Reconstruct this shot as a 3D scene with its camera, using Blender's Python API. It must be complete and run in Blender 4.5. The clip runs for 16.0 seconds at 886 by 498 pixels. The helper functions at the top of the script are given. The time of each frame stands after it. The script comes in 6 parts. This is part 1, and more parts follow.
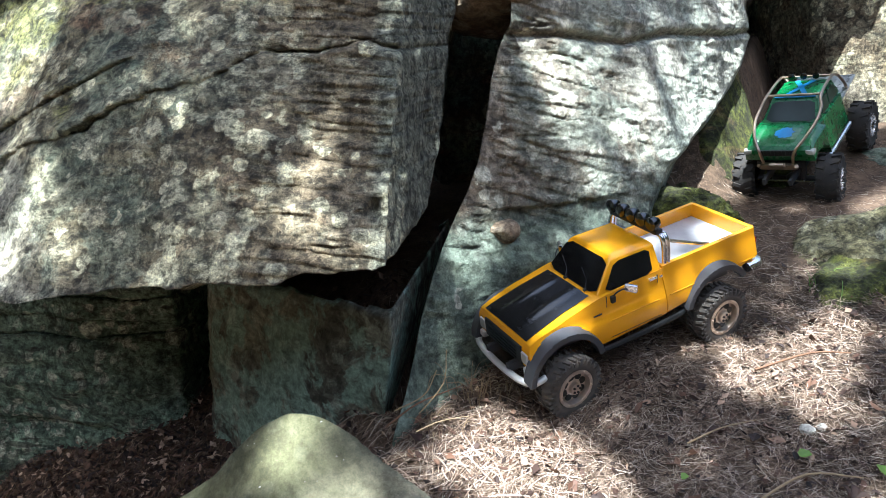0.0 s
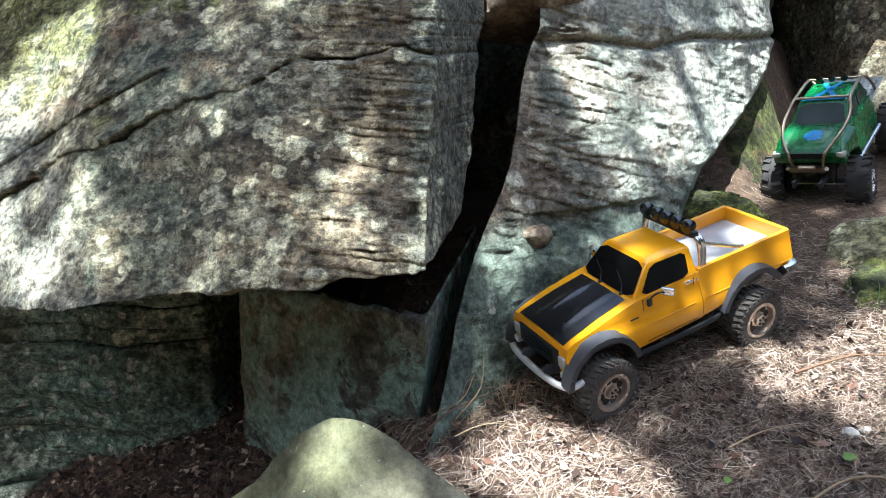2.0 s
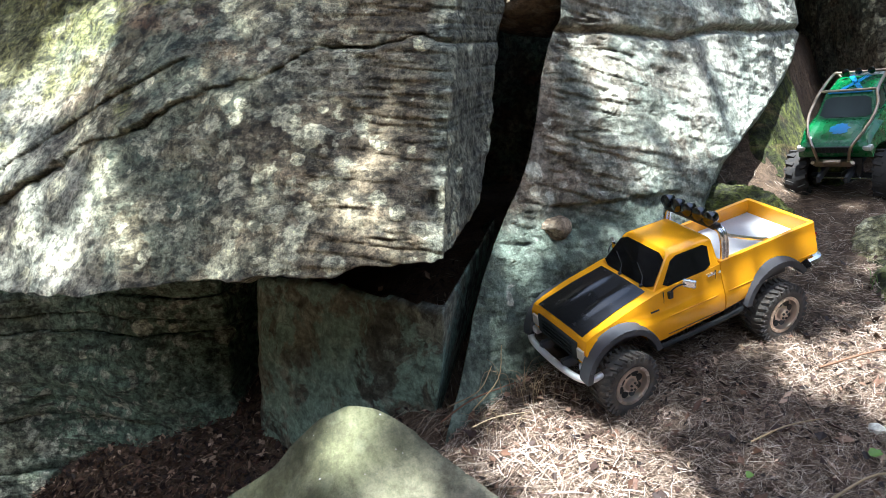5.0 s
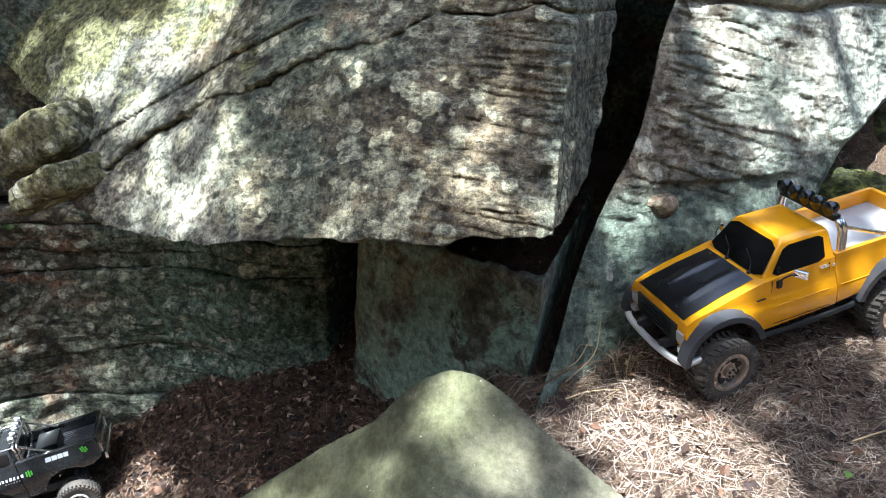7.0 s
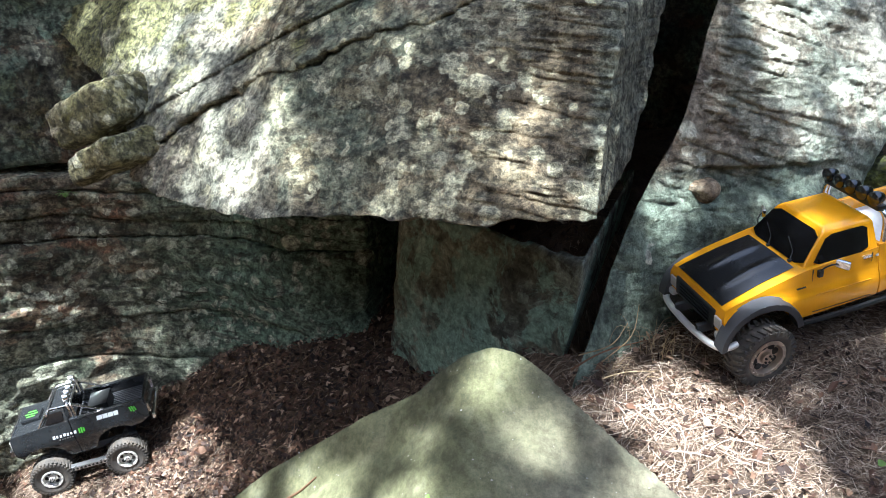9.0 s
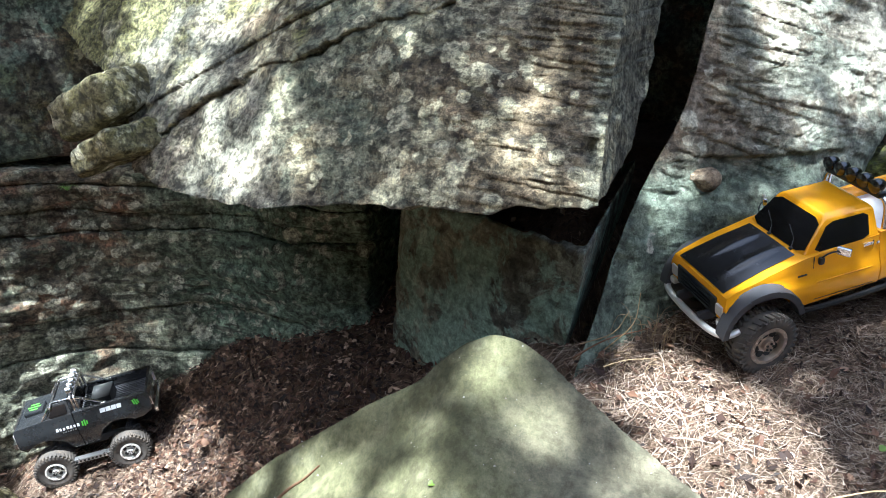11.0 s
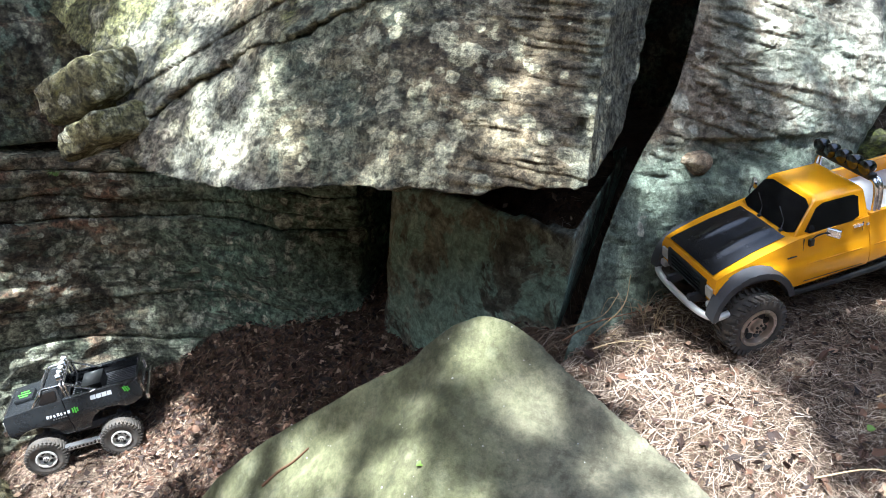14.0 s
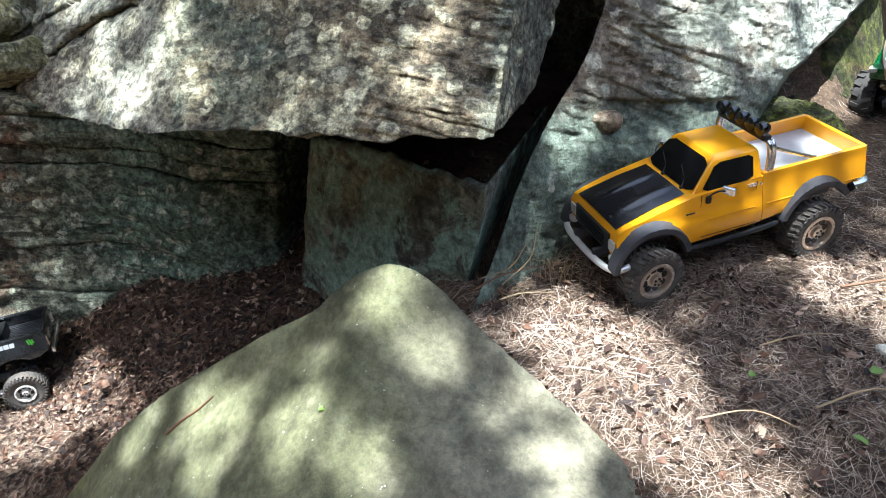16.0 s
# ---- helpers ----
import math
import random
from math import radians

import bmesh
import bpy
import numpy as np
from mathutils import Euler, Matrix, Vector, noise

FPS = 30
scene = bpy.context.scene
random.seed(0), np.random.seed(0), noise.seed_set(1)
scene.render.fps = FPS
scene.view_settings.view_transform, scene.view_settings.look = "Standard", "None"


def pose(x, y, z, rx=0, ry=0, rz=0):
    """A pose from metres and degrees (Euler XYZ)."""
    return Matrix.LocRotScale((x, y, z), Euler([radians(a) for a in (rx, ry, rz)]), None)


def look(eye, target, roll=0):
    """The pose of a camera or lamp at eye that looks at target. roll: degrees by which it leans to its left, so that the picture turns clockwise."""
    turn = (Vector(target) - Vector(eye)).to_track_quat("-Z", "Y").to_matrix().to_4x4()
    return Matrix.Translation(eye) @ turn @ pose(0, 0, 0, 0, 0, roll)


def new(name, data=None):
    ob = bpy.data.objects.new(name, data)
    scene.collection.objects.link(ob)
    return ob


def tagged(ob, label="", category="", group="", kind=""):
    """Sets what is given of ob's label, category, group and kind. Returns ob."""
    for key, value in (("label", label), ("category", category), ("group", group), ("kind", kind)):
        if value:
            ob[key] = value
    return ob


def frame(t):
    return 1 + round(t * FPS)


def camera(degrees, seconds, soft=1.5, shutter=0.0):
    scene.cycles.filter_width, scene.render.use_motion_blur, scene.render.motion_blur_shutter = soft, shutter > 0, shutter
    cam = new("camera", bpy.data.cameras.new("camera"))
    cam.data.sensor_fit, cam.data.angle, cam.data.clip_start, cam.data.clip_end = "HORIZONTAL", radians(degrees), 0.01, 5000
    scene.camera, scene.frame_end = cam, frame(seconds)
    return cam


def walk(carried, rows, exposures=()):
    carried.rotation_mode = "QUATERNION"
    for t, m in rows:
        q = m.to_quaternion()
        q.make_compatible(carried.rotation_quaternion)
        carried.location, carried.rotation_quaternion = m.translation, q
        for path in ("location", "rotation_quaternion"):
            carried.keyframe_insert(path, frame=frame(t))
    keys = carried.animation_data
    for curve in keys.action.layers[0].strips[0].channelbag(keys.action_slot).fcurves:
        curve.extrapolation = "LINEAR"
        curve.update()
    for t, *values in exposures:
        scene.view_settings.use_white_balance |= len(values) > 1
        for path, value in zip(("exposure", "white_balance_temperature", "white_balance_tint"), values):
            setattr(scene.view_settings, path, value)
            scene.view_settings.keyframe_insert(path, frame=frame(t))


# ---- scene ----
cam = camera(64.0, 16.0, soft=0.3)

# ---- the walk ----
PATH = [
    (0, (0.08, 0.0, 0.58), (0.044, 1.913, -0.003), -0.4),
    (0.5, (0.062, -0.018, 0.586), (-0.018, 1.902, 0.033), -1.6),
    (1, (0.048, -0.016, 0.58), (-0.032, 1.902, 0.02), -1.0),
    (1.5, (0.042, -0.011, 0.577), (-0.037, 1.909, 0.02), -1.0),
    (2, (0.044, -0.005, 0.574), (-0.029, 1.914, 0.017), -1.2),
    (2.5, (0.056, -0.006, 0.574), (-0.011, 1.914, 0.018), -1.7),
    (3, (0.049, -0.006, 0.571), (-0.04, 1.911, 0.008), -0.8),
    (3.5, (0.038, 0.001, 0.566), (-0.07, 1.917, 0.005), -0.8),
    (4, (0.044, -0.002, 0.563), (-0.061, 1.916, 0.006), -0.9),
    (6.5, (0.0261, -0.0009, 0.5556), (-0.200, 1.891, -0.053), -1.09),
    (7, (0.0, -0.015, 0.593), (-0.334, 1.831, -0.099), 0.7),
    (7.5, (-0.007, -0.025, 0.611), (-0.426, 1.784, -0.133), 0.8),
    (8, (-0.012, -0.037, 0.616), (-0.47, 1.759, -0.135), 0.8),
    (8.5, (-0.012, -0.038, 0.613), (-0.438, 1.755, -0.164), 1.0),
    (9, (-0.015, -0.04, 0.612), (-0.427, 1.761, -0.153), 1.3),
    (11.5, (-0.015, -0.051, 0.597), (-0.429, 1.747, -0.177), 0.9),
    (12, (-0.008, -0.053, 0.595), (-0.421, 1.744, -0.179), 0.4),
    (12.5, (-0.016, -0.052, 0.595), (-0.449, 1.74, -0.181), 0.3),
    (13, (-0.009, -0.05, 0.591), (-0.446, 1.741, -0.185), 0.1),
    (13.5, (-0.016, -0.048, 0.592), (-0.453, 1.74, -0.189), 0.6),
    (14, (-0.005, -0.048, 0.583), (-0.403, 1.745, -0.207), 1.2),
    (14.5, (0.028, -0.05, 0.576), (-0.196, 1.755, -0.255), 4.0),
    (15, (0.031, -0.047, 0.573), (-0.191, 1.753, -0.269), 3.3),
    (15.5, (0.031, -0.051, 0.568), (-0.19, 1.738, -0.299), 4.0),
    (16, (0.039, -0.054, 0.564), (-0.17, 1.735, -0.305), 4.7),
]
walk(cam, [(t, look(eye, target, roll)) for t, eye, target, roll in PATH], [(0, 2.15, 5650, 5), (16, 2.15, 5650, 5)])

# ---- light: high sun through a tree crown, blue-white sky ----
SUN_WAY = Vector((-0.14, -0.26, 0.955)).normalized()
world = bpy.data.worlds.new("sky")
scene.world = world
world.use_nodes = True
wn = world.node_tree
sky = wn.nodes.new("ShaderNodeTexSky")
sky.sky_type = "NISHITA"
sky.sun_disc = False
sky.dust_density = 4.0
sky.ozone_density = 0.3
sky.sun_elevation = math.asin(SUN_WAY.z)
sky.sun_rotation = math.atan2(SUN_WAY.x, SUN_WAY.y)
wn.links.new(sky.outputs[0], wn.nodes["Background"].inputs[0])
wn.nodes["Background"].inputs[1].default_value = 0.108
sun_data = bpy.data.lights.new("sun", "SUN")
sun_data.energy = 5.0
sun_data.angle = radians(0.53)
sun_data.color = (1.0, 0.97, 0.93)
sun = new("sun", sun_data)
sun.matrix_world = look(SUN_WAY * 20, (0, 0, 0))


# ---- node helpers ----
def material(name, rough=0.8, metal=0.0, colour=None):
    m = bpy.data.materials.new(name)
    m.use_nodes = True
    b = m.node_tree.nodes["Principled BSDF"]
    b.inputs["Roughness"].default_value = rough
    b.inputs["Metallic"].default_value = metal
    if colour:
        b.inputs["Base Color"].default_value = (*colour, 1)
    return m, m.node_tree, b


def plug(nt, value, socket):
    if isinstance(value, bpy.types.NodeSocket):
        nt.links.new(value, socket)
    elif isinstance(value, (tuple, list)) and len(value) == 3 and socket.type == "RGBA":
        socket.default_value = (*value, 1)
    else:
        socket.default_value = value


def coords(nt, scale=(1, 1, 1), rot=(0, 0, 0)):
    c = nt.nodes.new("ShaderNodeTexCoord")
    m = nt.nodes.new("ShaderNodeMapping")
    m.inputs["Scale"].default_value = scale
    m.inputs["Rotation"].default_value = rot
    nt.links.new(c.outputs["Object"], m.inputs[0])
    return m.outputs[0]


def tex_noise(nt, vec, scale, detail=6.0, rough=0.6, warp=0.0):
    n = nt.nodes.new("ShaderNodeTexNoise")
    plug(nt, vec, n.inputs["Vector"])
    n.inputs["Scale"].default_value = scale
    n.inputs["Detail"].default_value = detail
    n.inputs["Roughness"].default_value = rough
    n.inputs["Distortion"].default_value = warp
    return n.outputs["Fac"]


def tex_cells(nt, vec, scale, feature="F1"):
    n = nt.nodes.new("ShaderNodeTexVoronoi")
    n.feature = feature
    plug(nt, vec, n.inputs["Vector"])
    n.inputs["Scale"].default_value = scale
    return n.outputs["Distance"]


def ramp(nt, fac, stops):
    n = nt.nodes.new("ShaderNodeValToRGB")
    plug(nt, fac, n.inputs[0])
    e = n.color_ramp.elements
    while len(e) < len(stops):
        e.new(0.5)
    for el, (pos, col) in zip(e, stops):
        el.position = pos
        el.color = (*(col if isinstance(col, tuple) else (col, col, col)), 1)
    return n.outputs[0]


def step(nt, value, lo, hi):
    n = nt.nodes.new("ShaderNodeMapRange")
    n.interpolation_type = "SMOOTHSTEP"
    plug(nt, value, n.inputs["Value"])
    n.inputs["From Min"].default_value = lo
    n.inputs["From Max"].default_value = hi
    return n.outputs["Result"]


def calc(nt, op, a, b=0.0):
    n = nt.nodes.new("ShaderNodeMath")
    n.operation = op
    plug(nt, a, n.inputs[0])
    plug(nt, b, n.inputs[1])
    return n.outputs[0]


def blend(nt, fac, a, b, mode="MIX"):
    n = nt.nodes.new("ShaderNodeMix")
    n.data_type = "RGBA"
    n.blend_type = mode
    plug(nt, fac, n.inputs["Factor"])
    plug(nt, a, n.inputs[6])
    plug(nt, b, n.inputs[7])
    return n.outputs[2]


def relief(nt, bsdf, height, dist, strength=1.0):
    n = nt.nodes.new("ShaderNodeBump")
    n.inputs["Strength"].default_value = strength
    n.inputs["Distance"].default_value = dist
    nt.links.new(height, n.inputs["Height"])
    nt.links.new(n.outputs[0], bsdf.inputs["Normal"])


def axis_value(nt, way, offset=0.0):
    """Object coordinate along a direction."""
    c = nt.nodes.new("ShaderNodeTexCoord")
    d = nt.nodes.new("ShaderNodeVectorMath")
    d.operation = "DOT_PRODUCT"
    nt.links.new(c.outputs["Object"], d.inputs[0])
    d.inputs[1].default_value = way
    return calc(nt, "ADD", d.outputs["Value"], offset)


def spots_mask(nt, spots):
    """Pale growths with ragged rims, each at its own place on the stone: (x, y, z, radius)."""
    c = nt.nodes.new("ShaderNodeTexCoord")
    nz = nt.nodes.new("ShaderNodeTexNoise")
    nz.inputs["Scale"].default_value = 55
    nz.inputs["Detail"].default_value = 4
    nt.links.new(c.outputs["Object"], nz.inputs["Vector"])
    ragged = calc(nt, "MULTIPLY", calc(nt, "SUBTRACT", nz.outputs["Fac"], 0.5), 0.03)
    total = None
    for x, y, z, r in spots:
        d = nt.nodes.new("ShaderNodeVectorMath")
        d.operation = "DISTANCE"
        nt.links.new(c.outputs["Object"], d.inputs[0])
        d.inputs[1].default_value = (x, y, z)
        far = calc(nt, "ADD", d.outputs["Value"], ragged)
        m = step(nt, far, r * 1.12, r * 0.85)
        total = m if total is None else calc(nt, "MAXIMUM", total, m)
    return total


def rock_material(name, dark, mid, light, lichen=0.5, lichen_col=(0.56, 0.57, 0.52), teal=0.0, moss=0.0, moss_way=None, moss_off=0.0, strata=0.0,
                  rust=0.0, spots=(), bump=0.012, teal_col=(0.22, 0.33, 0.29), grain=0.85, zones=(), streaks=0.0):
    m, nt, b = material(name, 0.92)
    co = coords(nt)
    big = tex_noise(nt, co, 3.5, 5, 0.6, 0.4)
    med = tex_noise(nt, co, 17, 8, 0.68, 0.3)
    fine = tex_noise(nt, co, 120, 5, 0.7)
    col = ramp(nt, med, [(0.36, dark), (0.51, mid), (0.66, light)])
    col = blend(nt, step(nt, big, 0.42, 0.62), col, blend(nt, 0.6, col, dark, "MULTIPLY"))
    lay = tex_noise(nt, coords(nt, (2.2, 2.2, 26), (0.05, 0.09, 0)), 1.7, 3, 0.6, 0.4)
    if strata:
        col = blend(nt, calc(nt, "MULTIPLY", step(nt, lay, 0.5, 0.66), strata), col, blend(nt, 0.85, col, (0.35, 0.26, 0.2), "MULTIPLY"))
    if rust:
        warm = tex_noise(nt, coords(nt, (1, 1, 2.5)), 5.0, 6, 0.6, 0.6)
        col = blend(nt, calc(nt, "MULTIPLY", step(nt, warm, 0.52, 0.66), rust), col, (0.25, 0.135, 0.09))
    if teal:
        tm = tex_noise(nt, co, 6.5, 7, 0.7, 0.5)
        col = blend(nt, calc(nt, "MULTIPLY", step(nt, tm, 0.46, 0.53), teal), col, teal_col)
    def stain_shade(col, way, lo, hi, loose, tint, much):
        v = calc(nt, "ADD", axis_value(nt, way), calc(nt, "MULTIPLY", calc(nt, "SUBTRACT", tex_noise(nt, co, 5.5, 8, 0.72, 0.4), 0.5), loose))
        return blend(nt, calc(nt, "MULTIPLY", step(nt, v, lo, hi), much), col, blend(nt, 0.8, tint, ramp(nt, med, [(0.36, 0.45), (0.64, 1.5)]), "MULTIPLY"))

    # thin stains lie under the lichen; thick stains and painted shade over it
    for zone in zones:
        if zone[-1] < 0.8:
            col = stain_shade(col, *zone)
    if lichen:
        cell = tex_cells(nt, blend(nt, 0.05, co, tex_noise(nt, co, 30, 3), "ADD"), 26)
        where = tex_noise(nt, co, 7.5, 4, 0.6, 0.2)
        blot = calc(nt, "MULTIPLY", step(nt, calc(nt, "ADD", cell, calc(nt, "MULTIPLY", fine, 0.25)), 0.52, 0.44), step(nt, where, 0.49, 0.53))
        col = blend(nt, calc(nt, "MULTIPLY", blot, lichen), col, lichen_col)
        crust = step(nt, tex_noise(nt, co, 34, 9, 0.78, 0.2), 0.55, 0.60)
        col = blend(nt, calc(nt, "MULTIPLY", crust, lichen * 0.55), col, lichen_col)
        edge = calc(nt, "MULTIPLY", calc(nt, "SUBTRACT", tex_noise(nt, co, 38, 4, 0.6), 0.5), 0.35)
        for size, reach, seed in ((10, 0.27, 2.6), (21, 0.30, 3.7)):
            rim = calc(nt, "ADD", tex_cells(nt, co, size), edge)
            disc = calc(nt, "MULTIPLY", step(nt, rim, reach, reach - 0.04), step(nt, tex_noise(nt, co, seed, 2, 0.5), 0.45, 0.49))
            col = blend(nt, calc(nt, "MULTIPLY", disc, min(1.0, lichen * 1.0)), col, tuple(c * 1.12 for c in lichen_col))
    if strata:
        lens = step(nt, tex_noise(nt, coords(nt, (9, 9, 46), (0.03, 0.06, 0)), 1.0, 4, 0.6, 0.3), 0.60, 0.66)
        col = blend(nt, calc(nt, "MULTIPLY", lens, 0.75 * strata), col, tuple(c * 0.55 for c in dark))
    if streaks:
        run = calc(nt, "MULTIPLY", step(nt, tex_noise(nt, coords(nt, (13, 13, 1.4)), 1.0, 3, 0.6, 0.8), 0.48, 0.60), step(nt, axis_value(nt, (1, 0, 0)), 0.26, 0.46))
        col = blend(nt, calc(nt, "MULTIPLY", run, streaks), col, (0.44, 0.49, 0.455))
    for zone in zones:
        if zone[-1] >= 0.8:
            col = stain_shade(col, *zone)
    if spots:
        sm = spots_mask(nt, spots)
        col = blend(nt, calc(nt, "MULTIPLY", sm, 0.85), col, lichen_col)
    if moss:
        mn = tex_noise(nt, co, 8, 8, 0.7, 0.3)
        mask = mn if moss_way is None else calc(nt, "ADD", mn, axis_value(nt, moss_way, moss_off))
        col = blend(nt, calc(nt, "MULTIPLY", step(nt, mask, 0.5, 0.66), moss), col, ramp(nt, fine, [(0.3, (0.06, 0.07, 0.015)), (0.7, (0.23, 0.23, 0.06))]))
    mottle = tex_noise(nt, co, 58, 8, 0.75)
    col = blend(nt, min(1.0, grain * 1.1), col, ramp(nt, mottle, [(0.42, 0.28), (0.5, 0.98), (0.58, 1.55)]), "MULTIPLY")
    grit = tex_noise(nt, co, 420, 3, 0.85)
    speck = ramp(nt, calc(nt, "ADD", calc(nt, "MULTIPLY", fine, 0.5), calc(nt, "MULTIPLY", grit, 0.5)), [(0.40, 0.22), (0.5, 0.95), (0.60, 1.7)])
    col = blend(nt, min(1.0, grain * 0.8), col, speck, "MULTIPLY")
    pits = step(nt, tex_noise(nt, coords(nt, (1, 1, 1.8)), 75, 4, 0.7), 0.60, 0.68)
    col = blend(nt, calc(nt, "MULTIPLY", pits, grain * 0.7), col, tuple(c * 0.5 for c in dark))
    col = blend(nt, 1.0, col, (1.03, 1.0, 0.87), "MULTIPLY")
    nt.links.new(col, b.inputs["Base Color"])
    h = calc(nt, "ADD", calc(nt, "MULTIPLY", med, 0.9), calc(nt, "ADD", calc(nt, "MULTIPLY", fine, 0.5), calc(nt, "MULTIPLY", grit, 0.18)))
    h = calc(nt, "ADD", calc(nt, "SUBTRACT", h, calc(nt, "MULTIPLY", pits, 0.3)), calc(nt, "MULTIPLY", mottle, 0.5))
    if strata:
        h = calc(nt, "ADD", h, calc(nt, "MULTIPLY", lay, 1.1 * strata))
    relief(nt, b, h, bump, 0.9)
    return m


def plain(name, colour, rough=0.5, metal=0.0, vary=0.15, scale=30, dust=0.0, coat=0.0):
    """A made surface with faint grain, dust and uneven gloss."""
    m, nt, b = material(name, rough, metal)
    co = coords(nt)
    n = tex_noise(nt, co, scale, 6, 0.65)
    col = blend(nt, vary, colour, ramp(nt, n, [(0.3, tuple(c * 0.55 for c in colour)), (0.7, tuple(min(1, c * 1.3) for c in colour))]))
    if dust:
        d = tex_noise(nt, co, 55, 8, 0.75)
        col = blend(nt, calc(nt, "MULTIPLY", step(nt, d, 0.46, 0.66), dust), col, (0.16, 0.12, 0.08))
    nt.links.new(col, b.inputs["Base Color"])
    r = nt.nodes.new("ShaderNodeMapRange")
    nt.links.new(tex_noise(nt, co, scale * 2, 4), r.inputs["Value"])
    r.inputs["To Min"].default_value = max(0.03, rough - 0.12)
    r.inputs["To Max"].default_value = min(1, rough + 0.12)
    nt.links.new(r.outputs[0], b.inputs["Roughness"])
    b.inputs["Coat Weight"].default_value = coat
    b.inputs["Coat Roughness"].default_value = 0.15
    return m


# ---- materials ----
ROCK_LEFT = rock_material("lichen_sandstone", (0.06, 0.053, 0.034), (0.20, 0.178, 0.12), (0.37, 0.34, 0.25), 0.7, (0.53, 0.515, 0.395), teal=0.25, moss=0.7,
                          moss_way=(-0.42, 0.0, 0.75), moss_off=-0.63, strata=0.6, rust=0.35,
                          # last zone: algae tint that also paints the shade of the cleft side
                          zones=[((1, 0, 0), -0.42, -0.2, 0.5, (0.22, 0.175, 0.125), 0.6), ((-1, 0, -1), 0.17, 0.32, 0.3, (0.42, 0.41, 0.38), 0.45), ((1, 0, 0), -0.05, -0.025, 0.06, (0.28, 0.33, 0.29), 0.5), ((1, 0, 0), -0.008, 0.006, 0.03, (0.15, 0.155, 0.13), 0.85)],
                          spots=[(-0.317, 0.952, 0.315, 0.016), (-0.32, 0.935, 0.291, 0.014), (-0.328, 0.918, 0.266, 0.021), (-0.27, 0.908, 0.265, 0.010), (-0.249, 0.911, 0.272, 0.010), (-0.215, 0.902, 0.263, 0.011),
                                 (-0.162, 0.904, 0.27, 0.016), (-0.135, 1.041, 0.45, 0.015), (-0.26, 1.054, 0.458, 0.018), (-0.247, 1.041, 0.445, 0.013), (-0.38, 1.065, 0.445, 0.02), (-0.235, 0.959, 0.341, 0.007),
                                 (-0.392, 1.04, 0.41, 0.012), (-0.499, 1.078, 0.414, 0.010), (-0.502, 1.15, 0.501, 0.013), (-0.725, 1.261, 0.497, 0.013), (-0.572, 1.081, 0.377, 0.026), (-0.66, 1.137, 0.392, 0.018),
                                 (-0.066, 1.068, 0.484, 0.008), (-0.018, 0.97, 0.36, 0.009)])
ROCK_RIGHT = rock_material("pale_banded_sandstone", (0.115, 0.108, 0.092), (0.30, 0.28, 0.24), (0.50, 0.485, 0.44), 0.6, (0.56, 0.565, 0.52), teal=0.4, strata=0.8, rust=0.10,
                           teal_col=(0.34, 0.42, 0.39), bump=0.008, grain=0.55, streaks=0.75, spots=[(0.118, 1.225, 0.22, 0.022), (0.105, 1.205, 0.185, 0.02), (0.095, 1.19, 0.15, 0.016), (0.09, 1.18, 0.12, 0.014)],
                           zones=[((-1.2, 0, -0.5), -0.55, -0.36, 0.5, (0.20, 0.155, 0.125), 0.7), ((0, 0, -1), -0.30, -0.19, 0.35, (0.135, 0.185, 0.16), 0.85), ((1, 0, 1), 0.82, 1.0, 0.3, (0.46, 0.47, 0.45), 0.6)])
ROCK_CAVE = rock_material("damp_green_sandstone", (0.065, 0.067, 0.055), (0.185, 0.19, 0.16), (0.33, 0.345, 0.285), 0.25, (0.45, 0.52, 0.46), teal=0.95, strata=0.5, rust=0.08,
                          teal_col=(0.235, 0.345, 0.30), grain=0.45, bump=0.006)
ROCK_BEDS = rock_material("layered_brown_sandstone", (0.055, 0.047, 0.038), (0.205, 0.175, 0.138), (0.39, 0.355, 0.285), 0.65, (0.46, 0.48, 0.42), teal=0.2, strata=1.0, rust=0.8,
                          teal_col=(0.20, 0.32, 0.26),
                          zones=[((0.6, 1, 0), 0.68, 0.98, 0.5, (0.125, 0.205, 0.165), 0.79), ((0, 0, -1), 0.40, 0.50, 0.3, (0.21, 0.24, 0.20), 0.5)])
# mossy sandstone for recessed rock, its shade put into the base colour
ROCK_SHADE = rock_material("shade_toned_sandstone", (0.04, 0.04, 0.032), (0.10, 0.095, 0.075), (0.18, 0.17, 0.13), 0.35, (0.32, 0.33, 0.29), teal=0.4, moss=0.35, rust=0.4)
ROCK_BOULDER = rock_material("smooth_mossy_boulder", (0.112, 0.116, 0.067), (0.148, 0.152, 0.089), (0.195, 0.194, 0.125), 0.12, (0.27, 0.28, 0.21), moss=0.38, moss_way=(-0.9, -0.4, 0.3), moss_off=-0.10, bump=0.0022, grain=0.27,
                             zones=[((1, 0, 0), -0.16, 0.02, 0.25, (0.185, 0.172, 0.138), 0.75)])
ROCK_JUT = rock_material("rusty_sandstone", (0.17, 0.125, 0.092), (0.26, 0.20, 0.15), (0.36, 0.29, 0.225), 0.15, grain=0.5, bump=0.005)
ROCK_MOSS = rock_material("mossy_end_stone", (0.12, 0.11, 0.06), (0.25, 0.235, 0.14), (0.42, 0.40, 0.28), 0.5, (0.62, 0.62, 0.54), moss=0.7)
MOSS = rock_material("bright_moss", (0.030, 0.032, 0.010), (0.075, 0.088, 0.016), (0.15, 0.165, 0.035), 0, bump=0.012, rust=0.35)


